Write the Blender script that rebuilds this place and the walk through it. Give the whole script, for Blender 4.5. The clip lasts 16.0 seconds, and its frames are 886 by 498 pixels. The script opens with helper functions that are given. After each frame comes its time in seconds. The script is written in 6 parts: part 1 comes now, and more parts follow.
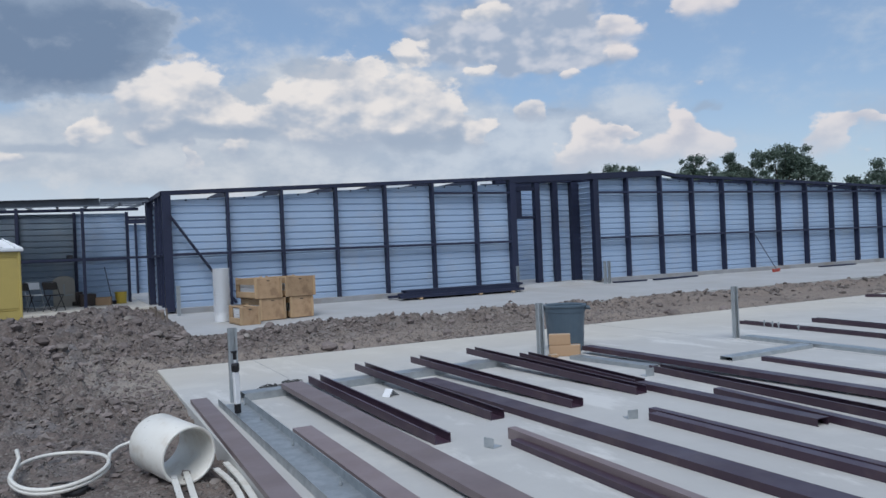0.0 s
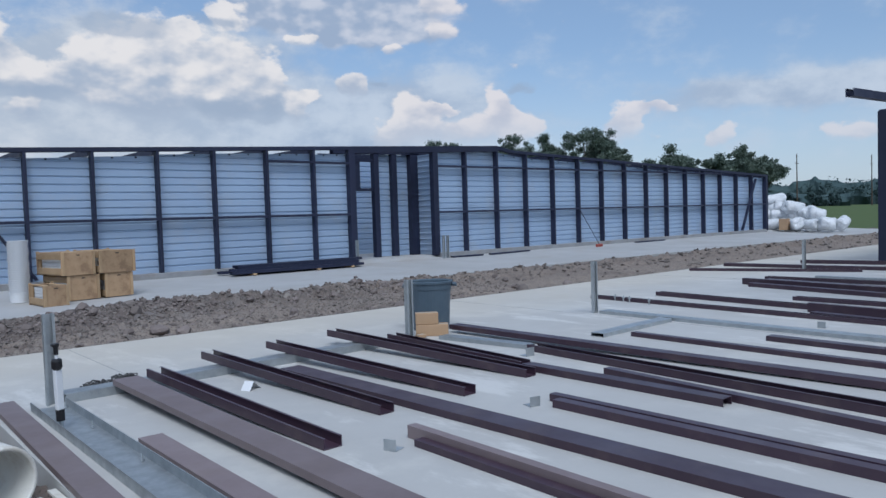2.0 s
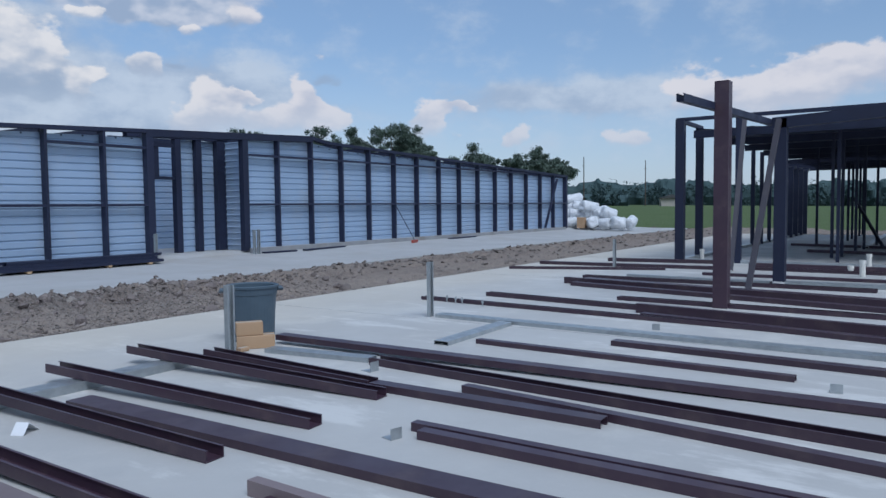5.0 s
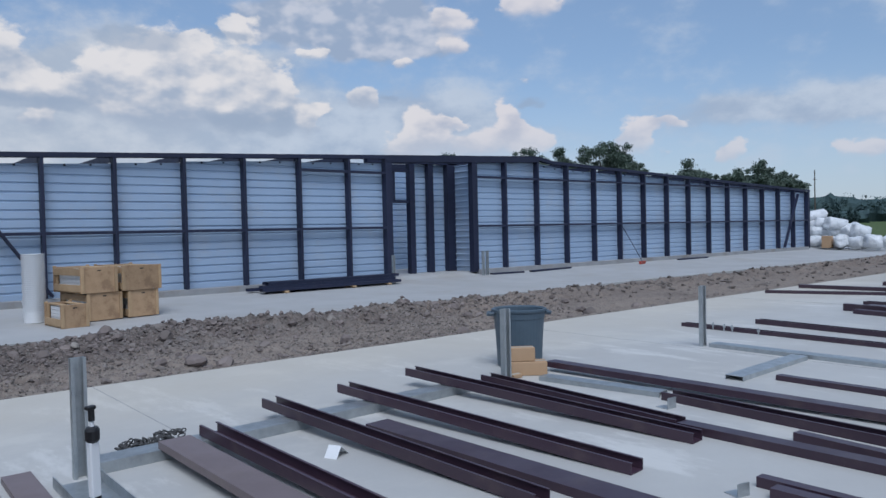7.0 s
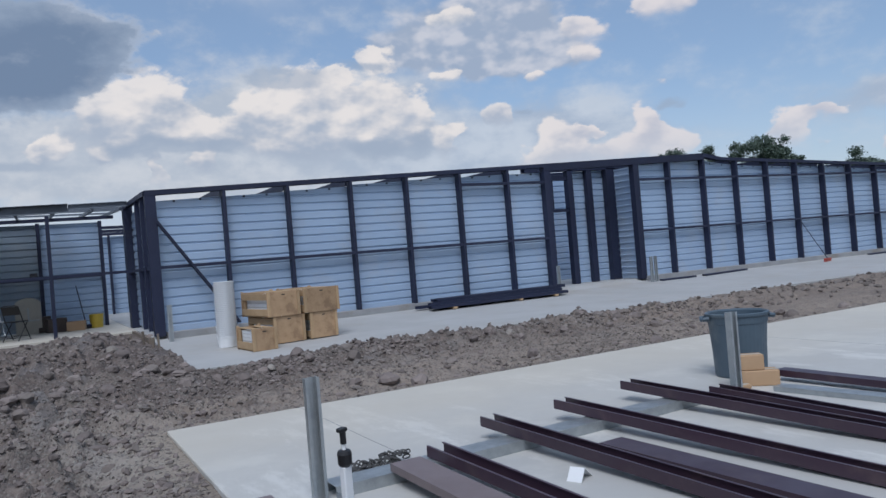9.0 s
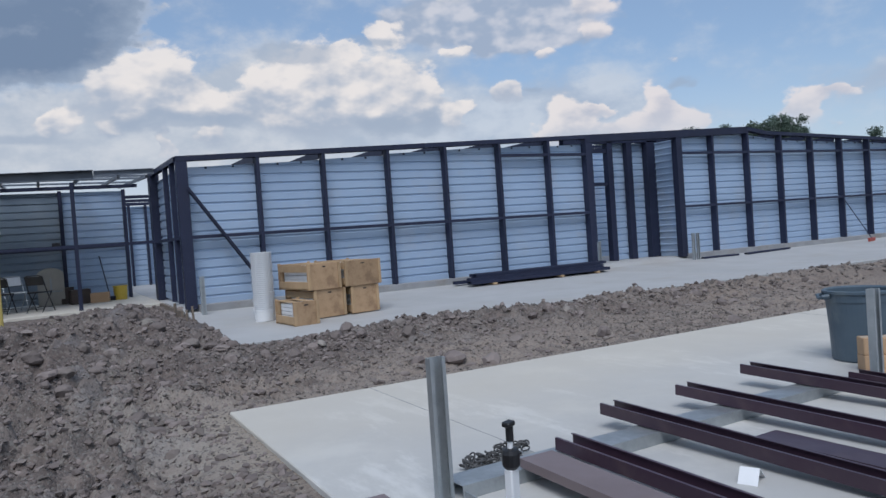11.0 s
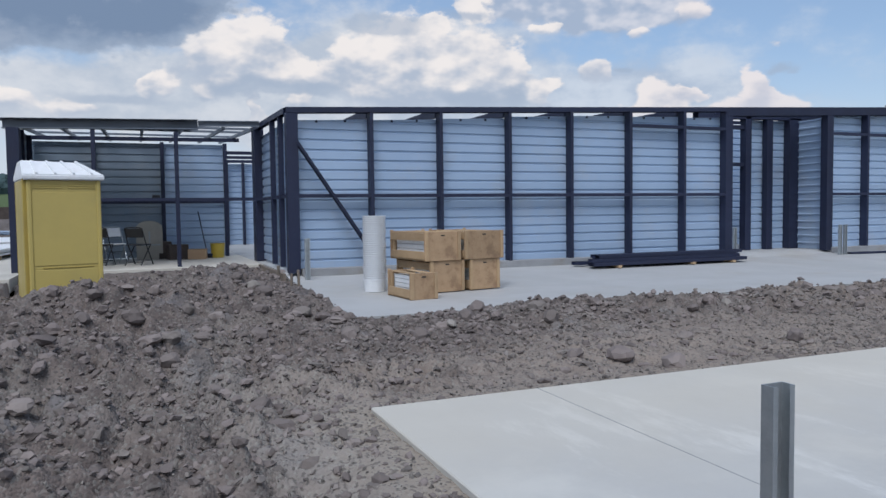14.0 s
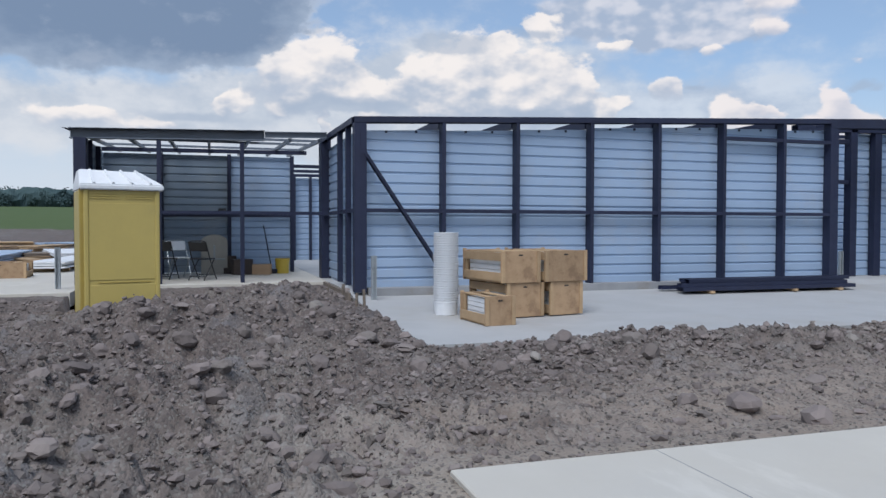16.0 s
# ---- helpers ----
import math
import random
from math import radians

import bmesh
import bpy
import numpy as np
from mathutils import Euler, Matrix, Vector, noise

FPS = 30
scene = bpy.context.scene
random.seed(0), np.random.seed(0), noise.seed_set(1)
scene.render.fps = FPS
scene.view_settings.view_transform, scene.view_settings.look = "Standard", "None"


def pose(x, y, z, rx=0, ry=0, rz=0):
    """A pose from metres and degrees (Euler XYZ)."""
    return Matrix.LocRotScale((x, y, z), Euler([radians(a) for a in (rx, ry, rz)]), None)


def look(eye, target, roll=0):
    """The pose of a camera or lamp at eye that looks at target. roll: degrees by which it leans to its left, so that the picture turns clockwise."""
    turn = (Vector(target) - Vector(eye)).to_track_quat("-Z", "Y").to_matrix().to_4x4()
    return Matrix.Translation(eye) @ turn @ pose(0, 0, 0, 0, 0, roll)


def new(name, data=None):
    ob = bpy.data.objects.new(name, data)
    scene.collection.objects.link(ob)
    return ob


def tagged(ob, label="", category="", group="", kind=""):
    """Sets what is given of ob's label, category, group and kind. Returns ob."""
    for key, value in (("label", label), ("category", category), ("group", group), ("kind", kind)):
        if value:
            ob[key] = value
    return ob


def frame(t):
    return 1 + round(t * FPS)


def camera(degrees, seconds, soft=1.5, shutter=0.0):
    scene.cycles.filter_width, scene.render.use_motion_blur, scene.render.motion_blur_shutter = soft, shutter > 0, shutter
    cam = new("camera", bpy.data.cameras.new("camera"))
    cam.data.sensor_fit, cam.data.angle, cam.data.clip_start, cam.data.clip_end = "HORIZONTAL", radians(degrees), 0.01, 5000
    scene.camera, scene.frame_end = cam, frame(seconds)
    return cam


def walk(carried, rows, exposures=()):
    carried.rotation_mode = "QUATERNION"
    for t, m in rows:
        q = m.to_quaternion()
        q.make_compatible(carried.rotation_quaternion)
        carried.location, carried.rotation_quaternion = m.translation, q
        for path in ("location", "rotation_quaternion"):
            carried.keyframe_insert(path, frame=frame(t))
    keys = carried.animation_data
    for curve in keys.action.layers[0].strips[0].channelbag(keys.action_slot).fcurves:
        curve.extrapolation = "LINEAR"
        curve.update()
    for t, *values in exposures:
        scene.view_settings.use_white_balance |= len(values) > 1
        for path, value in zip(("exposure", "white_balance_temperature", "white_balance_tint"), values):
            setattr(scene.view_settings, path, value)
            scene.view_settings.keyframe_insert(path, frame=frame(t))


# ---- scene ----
cam = camera(62.0, 16.0)
PATH = [
    (0, (0.439, 0.272, 1.465), (1.346, 2.054, 1.467), -2.5),
    (0.5, (0.404, 0.541, 1.483), (1.382, 2.286, 1.481), -2.4),
    (1, (0.37, 0.793, 1.483), (1.429, 2.489, 1.459), -2.0),
    (1.5, (0.386, 1.002, 1.453), (1.559, 2.621, 1.4), -1.8),
    (2, (0.434, 1.256, 1.455), (1.738, 2.77, 1.369), -1.8),
    (2.5, (0.445, 1.417, 1.457), (1.864, 2.822, 1.345), -1.9),
    (3, (0.489, 1.577, 1.459), (2.019, 2.858, 1.333), -1.9),
    (3.5, (0.577, 1.742, 1.455), (2.207, 2.893, 1.325), -1.7),
    (3.7, (0.614, 1.75, 1.466), (2.271, 2.862, 1.333), -1.6),
    (5.8, (0.904, 2.455, 1.501), (2.51, 3.645, 1.421), 1.3),
    (6, (0.903, 2.524, 1.493), (2.458, 3.78, 1.42), 1.1),
    (6.5, (0.85, 2.718, 1.475), (2.277, 4.117, 1.419), 0.6),
    (7, (0.708, 2.979, 1.501), (1.995, 4.509, 1.452), -1.3),
    (7.5, (0.609, 3.112, 1.508), (1.776, 4.736, 1.473), -2.3),
    (8, (0.603, 3.272, 1.477), (1.667, 4.966, 1.462), -3.4),
    (8.5, (0.566, 3.445, 1.484), (1.565, 5.178, 1.487), -4.2),
    (9, (0.47, 3.624, 1.453), (1.444, 5.371, 1.464), -4.7),
    (11.3, (0.168, 4.795, 1.403), (1.115, 6.556, 1.351), -3.8),
    (11.5, (0.166, 4.899, 1.405), (1.111, 6.661, 1.353), -3.6),
    (12, (0.133, 5.076, 1.394), (1.073, 6.84, 1.338), -3.3),
    (12.5, (0.096, 5.329, 1.395), (1.023, 7.1, 1.327), -2.9),
    (13, (0.07, 5.645, 1.351), (0.96, 7.434, 1.275), -2.2),
    (13.5, (0.029, 5.942, 1.339), (0.854, 7.762, 1.248), -1.3),
    (14, (0.046, 6.253, 1.322), (0.809, 8.099, 1.219), -0.7),
    (14.5, (0.046, 6.519, 1.316), (0.751, 8.388, 1.21), -0.2),
    (15, (0.061, 6.71, 1.312), (0.717, 8.597, 1.212), -0.1),
    (15.5, (0.133, 6.95, 1.314), (0.755, 8.849, 1.23), 0.0),
    (16, (0.23, 7.206, 1.315), (0.83, 9.114, 1.26), 0.1),
]
walk(cam, [(t, look(e, g, r)) for t, e, g, r in PATH], [(0, -0.05, 5980, 10), (3.5, -0.08, 5520, 9), (6.5, -0.14, 5650, 10), (9, -0.08, 5930, 11), (13, 0.03, 5980, 11), (16, 0.14, 6020, 11)])


# ---------- world, sun, exposure ----------
SUN_AZ, SUN_EL = -148.0, 40.0
SKY_STRENGTH = 0.10


def node(nt, kind, **inputs):
    n = nt.nodes.new(kind)
    for k, v in inputs.items():
        n.inputs[int(k[1:])].default_value = v
    return n


def mth(nt, op, a, b=None, c=None, clamp=False):
    n = nt.nodes.new("ShaderNodeMath")
    n.operation, n.use_clamp = op, clamp
    for i, v in enumerate((a, b, c)):
        if v is None:
            continue
        if isinstance(v, (int, float)):
            n.inputs[i].default_value = v
        else:
            nt.links.new(v, n.inputs[i])
    return n.outputs[0]


def vmt(nt, op, a, b=None):
    n = nt.nodes.new("ShaderNodeVectorMath")
    n.operation = op
    for i, v in enumerate((a, b)):
        if v is None:
            continue
        if isinstance(v, (tuple, list)):
            n.inputs[i].default_value = v
        else:
            nt.links.new(v, n.inputs[i])
    return n.outputs["Value"] if op in ("LENGTH", "DOT_PRODUCT") else n.outputs[0]


def nz(nt, vec, scale, detail=4.0, rough=0.55, colour=False):
    n = nt.nodes.new("ShaderNodeTexNoise")
    n.inputs["Scale"].default_value, n.inputs["Detail"].default_value, n.inputs["Roughness"].default_value = scale, detail, rough
    if vec is not None:
        nt.links.new(vec, n.inputs["Vector"])
    return n.outputs["Color" if colour else "Fac"]


def mixc(nt, fac, a, b, mode="MIX"):
    n = nt.nodes.new("ShaderNodeMix")
    n.data_type, n.blend_type = "RGBA", mode
    for sock, v in ((n.inputs[0], fac), (n.inputs[6], a), (n.inputs[7], b)):
        if isinstance(v, (int, float)):
            sock.default_value = v
        elif isinstance(v, (tuple, list)):
            sock.default_value = (*v[:3], 1)
        else:
            nt.links.new(v, sock)
    return n.outputs[2]


def rng(nt, v, a, b, c=0.0, d=1.0):
    n = nt.nodes.new("ShaderNodeMapRange")
    n.interpolation_type = "SMOOTHSTEP"
    nt.links.new(v, n.inputs[0])
    for i, q in enumerate((a, b, c, d)):
        n.inputs[i + 1].default_value = q
    return n.outputs[0]


# cumulus heaps and dark banks: azimuth, elevation, half width, half height in degrees
HEAPS = ((5.6, 11.9, 2.3, 1.9), (8.6, 12.3, 2.2, 2.3), (7.0, 10.2, 3.6, 1.1), (12.0, 10.3, 2.2, 1.0), (17.0, 11.2, 2.6, 2.2), (20.8, 12.2, 2.7, 2.2),
         (25.8, 11.2, 2.0, 2.6), (18.6, 9.2, 3.6, 1.8), (23.6, 9.2, 3.2, 1.6), (28.2, 9.6, .8, 1.2), (30.2, 8.7, .9, 1.1), (34.0, 10.1, 1.3, 1.0),
         (38.8, 7.6, 1.7, 1.6), (37.0, 6.2, 1.5, 1.2), (40.9, 8.6, .6, .4), (45.2, 8.4, 1.2, 1.4), (43.4, 6.6, 2.0, 1.3), (46.8, 6.2, 1.2, 1.4),
         (54.6, 6.7, 1.2, 1.6), (57.4, 7.6, 1.3, .4), (61.6, 5.2, .8, .7), (69.4, 4.9, 1.6, .7), (74.6, 7.8, 2.0, 1.5), (78.4, 7.4, 2.4, 1.2),
         (81.6, 7.9, 2.4, 1.4), (85.0, 8.8, 2.8, 1.6), (47.0, 16.6, 2.0, .9), (41.4, 15.8, 1.6, .9), (41.0, 13.9, 1.3, .7), (37.4, 13.0, .9, .5),
         (25.2, 15.2, 1.2, .9), (31.0, 17.4, 2.0, .8), (21.8, 14.1, .8, .4), (1.4, 9.0, 1.1, .7), (4.8, 8.8, .9, .5), (-3.6, 7.2, 1.3, .6), (8.4, 7.6, .5, 1.1),
         (11.6, 8.0, .9, 1.1), (-8.5, 7.8, 3.0, 1.0), (30.6, 13.4, 1.0, .5))
VEILS = ((7.0, 8.4, 12.0, 2.0), (66.0, 8.0, 9.0, 1.2), (20.0, 9.4, 10.0, 3.6), (12.0, 10.0, 9.0, 2.6), (24.0, 6.6, 13.0, 2.0), (-6.0, 8.0, 14.0, 2.0), (38.5, 8.0, 7.0, 2.4), (22.0, 13.0, 6.0, 1.0))
LONG = ((33.0, 15.6, 6.0, 1.9), (38.5, 14.8, 3.0, 1.2), (27.5, 15.6, 2.6, 1.3), (33.5, 17.6, 6.0, 1.6), (35.6, 13.9, 5.0, .8))
BANKS = ((-4.6, 15.6, 8.0, 3.6), (3.2, 16.2, 4.6, 2.2), (-13.0, 14.6, 9.0, 3.6), (0.2, 13.6, 3.4, 1.9))
SHADES = ((18.8, 14.0, 2.3, .55), (16.8, 14.2, 1.2, .5), (24.6, 14.6, 2.4, .5), (12.4, 9.6, 3.6, .6), (25.6, 8.3, 3.4, .7), (28.0, 8.6, .9, 1.0), (-0.8, 8.2, 4.2, .6), (47.2, 9.4, 1.1, .4), (36.4, 10.1, 1.3, .3), (83.1, 10.3, 1.3, .25), (8.0, 9.4, 4.0, .6))


def make_world():
    w = bpy.data.worlds.new("world")
    scene.world = w
    w.use_nodes = True
    nt = w.node_tree
    nt.nodes.clear()
    sky = nt.nodes.new("ShaderNodeTexSky")
    sky.sky_type, sky.sun_disc = "NISHITA", False
    sky.sun_elevation, sky.sun_rotation = radians(SUN_EL), radians(SUN_AZ)
    sky.air_density, sky.dust_density, sky.ozone_density = 1.0, 0.6, 2.0
    tc = nt.nodes.new("ShaderNodeTexCoord")
    sep = nt.nodes.new("ShaderNodeSeparateXYZ")
    nt.links.new(tc.outputs["Generated"], sep.inputs[0])
    az = mth(nt, "MULTIPLY", mth(nt, "ARCTAN2", sep.outputs[0], sep.outputs[1]), 57.2958)
    el = mth(nt, "MULTIPLY", mth(nt, "ARCSINE", sep.outputs[2]), 57.2958)
    comb = nt.nodes.new("ShaderNodeCombineXYZ")
    nt.links.new(az, comb.inputs[0]), nt.links.new(el, comb.inputs[1])
    p = comb.outputs[0]
    q = vmt(nt, "MULTIPLY", p, (1.0, 1.55, 1.0))
    warp = vmt(nt, "SUBTRACT", nz(nt, q, 0.22, 5, 0.55, colour=True), (0.5, 0.5, 0.5))
    pw = vmt(nt, "ADD", p, vmt(nt, "MULTIPLY", warp, (4.6, 2.6, 0)))

    def field(blobs, tilt=False):
        total = height = None
        for a, e, wa, he in blobs:
            off = vmt(nt, "MULTIPLY", vmt(nt, "SUBTRACT", pw, (a, e, 0)), (1 / wa, 1 / he, 0))
            d = vmt(nt, "LENGTH", off)
            g = mth(nt, "POWER", 0.37, mth(nt, "MULTIPLY", d, d))
            total = g if total is None else mth(nt, "ADD", total, g)
            if tilt:
                h = mth(nt, "MULTIPLY", g, vmt(nt, "DOT_PRODUCT", off, (0.0, 1.0, 0.0)))
                height = h if height is None else mth(nt, "ADD", height, h)
        return (total, mth(nt, "DIVIDE", height, mth(nt, "ADD", total, 0.05))) if tilt else total

    def cells(at, scale, smooth):
        v = nt.nodes.new("ShaderNodeTexVoronoi")
        v.feature = "SMOOTH_F1"
        v.inputs["Scale"].default_value, v.inputs["Smoothness"].default_value = scale, smooth
        nt.links.new(at, v.inputs["Vector"])
        return v.outputs["Distance"]

    def puffs(at):
        rag = vmt(nt, "ADD", at, vmt(nt, "MULTIPLY", nz(nt, at, 0.9, 4, 0.55, colour=True), (1.3, 1.3, 0)))
        a = mth(nt, "MULTIPLY", cells(rag, 0.42, 0.5), -0.42)
        b = mth(nt, "MULTIPLY", cells(rag, 1.0, 0.45), -0.17)
        return mth(nt, "ADD", mth(nt, "ADD", a, b), mth(nt, "ADD", 0.42, mth(nt, "MULTIPLY", nz(nt, at, 0.55, 6, 0.55), 0.85)))

    bill = puffs(q)
    relief = mth(nt, "SUBTRACT", bill, puffs(vmt(nt, "ADD", q, (-0.34, 0.62, 0))))
    swell = mth(nt, "MULTIPLY", mth(nt, "SUBTRACT", nz(nt, q, 0.30, 3, 0.5), nz(nt, vmt(nt, "ADD", q, (-0.9, 1.3, 0)), 0.30, 3, 0.5)), 1.7)
    soft = nz(nt, q, 0.20, 5, 0.58)
    total, rel = field(HEAPS, True)
    heap_d = mth(nt, "ADD", total, mth(nt, "MULTIPLY", mth(nt, "SUBTRACT", bill, 0.47), 0.80))
    long_d = mth(nt, "ADD", field(LONG), mth(nt, "MULTIPLY", mth(nt, "SUBTRACT", bill, 0.50), 1.0))
    veil_d = mth(nt, "ADD", field(VEILS), mth(nt, "MULTIPLY", mth(nt, "SUBTRACT", soft, 0.5), 1.3))
    bank_d = mth(nt, "ADD", field(BANKS), mth(nt, "MULTIPLY", mth(nt, "SUBTRACT", bill, 0.50), 0.7))
    shade_d = mth(nt, "ADD", field(SHADES), mth(nt, "MULTIPLY", mth(nt, "SUBTRACT", soft, 0.5), 1.3))
    base = nt.nodes.new("ShaderNodeVectorMath")
    base.operation = "SCALE"
    nt.links.new(sky.outputs[0], base.inputs[0])
    base.inputs[3].default_value = SKY_STRENGTH
    col = base.outputs[0]
    col = mixc(nt, 0.42, col, (0.37, 0.48, 0.62))
    # pale haze towards the ground, thicker on the sun's side
    haze_l = rng(nt, az, 60.0, 5.0, 0.45, 1.0)
    haze = mth(nt, "MULTIPLY", rng(nt, el, 13.0, 1.0), haze_l)
    col = mixc(nt, mth(nt, "MULTIPLY", haze, 0.95), col, (0.60, 0.64, 0.68))
    # scattered broken cloud away from the view
    away = mth(nt, "SUBTRACT", 1.0, mth(nt, "MULTIPLY", rng(nt, az, -22.0, -14.0), rng(nt, az, 100.0, 90.0)))
    high = rng(nt, el, 17.0, 24.0)
    loose = mth(nt, "MULTIPLY", rng(nt, nz(nt, tc.outputs["Generated"], 2.6, 6, 0.6), 0.46, 0.62), mth(nt, "MAXIMUM", away, high))
    col = mixc(nt, mth(nt, "MULTIPLY", loose, 0.8), col, (0.62, 0.64, 0.68))
    vm = rng(nt, veil_d, -0.05, 0.60)
    col = mixc(nt, mth(nt, "MULTIPLY", vm, 0.92), col, mixc(nt, rng(nt, soft, 0.35, 0.65), mixc(nt, rng(nt, az, 34.0, 10.0), (0.42, 0.48, 0.56), (0.49, 0.525, 0.565)), mixc(nt, rng(nt, az, 34.0, 10.0), (0.60, 0.635, 0.67), (0.66, 0.66, 0.655))))
    # heaps: bright curled tops over a soft grey underside that thins out
    lit = rng(nt, mth(nt, "ADD", mth(nt, "ADD", mth(nt, "MULTIPLY", rel, 0.40), mth(nt, "MULTIPLY", swell, 0.6)), mth(nt, "MULTIPLY", relief, 0.36)), -0.26, 0.28)
    tone = mixc(nt, lit, (0.43, 0.475, 0.54), (0.88, 0.80, 0.72))
    pink = rng(nt, az, 30.0, 46.0)
    tone = mixc(nt, mth(nt, "MULTIPLY", pink, 0.45), tone, (0.74, 0.66, 0.65))
    tone = mixc(nt, mth(nt, "MULTIPLY", rng(nt, el, 8.5, 5.5), 0.55), tone, (0.62, 0.63, 0.65))
    crisp = rng(nt, heap_d, 0.27, 0.50)
    faint = rng(nt, heap_d, 0.24, 1.15)
    hm = mth(nt, "ADD", crisp, mth(nt, "MULTIPLY", rng(nt, rel, 0.1, -0.75), mth(nt, "SUBTRACT", faint, crisp)))
    lm = rng(nt, long_d, 0.22, 0.85)
    ltone = mixc(nt, rng(nt, mth(nt, "ADD", mth(nt, "MULTIPLY", relief, 0.35), mth(nt, "ADD", swell, mth(nt, "MULTIPLY", soft, 0.3))), -0.02, 0.46), (0.38, 0.435, 0.52), (0.66, 0.645, 0.655))
    col = mixc(nt, mth(nt, "MULTIPLY", lm, 0.88), col, ltone)
    sm = rng(nt, shade_d, 0.15, 0.85)
    bm_ = rng(nt, bank_d, 0.34, 0.62)
    deep = rng(nt, mth(nt, "ADD", bank_d, mth(nt, "MULTIPLY", soft, 1.2)), 0.8, 1.9)
    btone = mixc(nt, deep, (0.36, 0.42, 0.50), (0.185, 0.245, 0.34))
    btone = mixc(nt, mth(nt, "MULTIPLY", rng(nt, soft, 0.52, 0.68), 0.35), btone, (0.46, 0.50, 0.56))
    rim = mth(nt, "MULTIPLY", rng(nt, bank_d, 0.62, 0.40), rng(nt, az, 1.0, 4.0))
    btone = mixc(nt, mth(nt, "MULTIPLY", rim, 0.55), btone, (0.80, 0.76, 0.72))
    col = mixc(nt, mth(nt, "MULTIPLY", hm, 0.92), col, tone)
    col = mixc(nt, mth(nt, "MULTIPLY", sm, 0.62), col, (0.36, 0.42, 0.50))
    col = mixc(nt, mth(nt, "MULTIPLY", bm_, 0.95), col, btone)
    bg = nt.nodes.new("ShaderNodeBackground")
    nt.links.new(col, bg.inputs[0])
    out = nt.nodes.new("ShaderNodeOutputWorld")
    nt.links.new(bg.outputs[0], out.inputs[0])
    w.cycles.sampling_method, w.cycles.sample_map_resolution = "MANUAL", 512


make_world()
sun = new("sun", bpy.data.lights.new("sun", "SUN"))
sun.data.energy, sun.data.angle, sun.data.color = 2.35, radians(35), (1.0, 0.98, 0.95)
_a, _e = radians(SUN_AZ), radians(SUN_EL + 16)
sun.matrix_world = look((math.sin(_a) * math.cos(_e) * 50, math.cos(_a) * math.cos(_e) * 50, math.sin(_e) * 50), (0, 0, 0))


# ---------- materials ----------
def mat(name, c1, c2=None, rough=0.6, metal=0.0, scale=3.0, fine=60.0, bump=0.1, bump_dist=0.004, vary=0.0, stain=None, stain_amt=0.3, stain_scale=0.8, spec=0.5, rough_var=0.1, island=0.0):
    m = bpy.data.materials.new(name)
    m.use_nodes = True
    nt = m.node_tree
    b = nt.nodes["Principled BSDF"]
    tc = nt.nodes.new("ShaderNodeTexCoord")
    vec = tc.outputs["Object"]
    c2 = c2 or tuple(v * 0.8 for v in c1)
    big, small = nz(nt, vec, scale, 5, 0.6), nz(nt, vec, fine, 3, 0.6)
    fac = mth(nt, "ADD", mth(nt, "MULTIPLY", rng(nt, big, 0.3, 0.7), 0.65), mth(nt, "MULTIPLY", small, 0.35))
    col = mixc(nt, fac, c1, c2)
    if stain:
        s = rng(nt, nz(nt, vec, stain_scale, 6, 0.65), 0.5, 0.68)
        col = mixc(nt, mth(nt, "MULTIPLY", s, stain_amt), col, stain)
    if island:
        ge = nt.nodes.new("ShaderNodeNewGeometry")
        hv = nt.nodes.new("ShaderNodeHueSaturation")
        nt.links.new(rng(nt, ge.outputs["Random Per Island"], 0, 1, 1 - island, 1 + island), hv.inputs["Value"])
        nt.links.new(col, hv.inputs["Color"])
        col = hv.outputs[0]
    if vary:
        oi = nt.nodes.new("ShaderNodeObjectInfo")
        hsv = nt.nodes.new("ShaderNodeHueSaturation")
        nt.links.new(rng(nt, oi.outputs["Random"], 0, 1, 1 - vary, 1 + vary), hsv.inputs["Value"])
        nt.links.new(col, hsv.inputs["Color"])
        col = hsv.outputs[0]
    nt.links.new(col, b.inputs["Base Color"])
    b.inputs["Metallic"].default_value = metal
    b.inputs["Specular IOR Level"].default_value = spec
    nt.links.new(rng(nt, big, 0.25, 0.75, max(rough - rough_var, 0.05), min(rough + rough_var, 1)), b.inputs["Roughness"])
    if bump:
        bp = nt.nodes.new("ShaderNodeBump")
        bp.inputs["Strength"].default_value, bp.inputs["Distance"].default_value = bump, bump_dist
        nt.links.new(fac, bp.inputs["Height"])
        nt.links.new(bp.outputs[0], b.inputs["Normal"])
    return m


M_MAROON = mat("maroon_steel", (0.052, 0.029, 0.044), (0.038, 0.022, 0.036), rough=0.38, scale=1.5, bump=0.05, vary=0.12, stain=(0.12, 0.085, 0.08), stain_amt=0.35, stain_scale=2.5)
M_BROWN = mat("dusty_brown_steel", (0.205, 0.160, 0.160), (0.155, 0.120, 0.124), rough=0.45, scale=1.2, bump=0.05, vary=0.12, stain=(0.17, 0.13, 0.11), stain_amt=0.4, stain_scale=1.5)
# frame steel: maroon turned dark blue, the shade painted into the base colour
M_FRAME = mat("shade_blue_steel", (0.020, 0.025, 0.054), (0.015, 0.020, 0.045), rough=0.55, spec=0.35, scale=2.0, bump=0.05, vary=0.1, stain=(0.032, 0.028, 0.040), stain_amt=0.3, stain_scale=1.0)
M_BLACK = mat("black_plastic", (0.012, 0.012, 0.014), rough=0.45, bump=0.02)
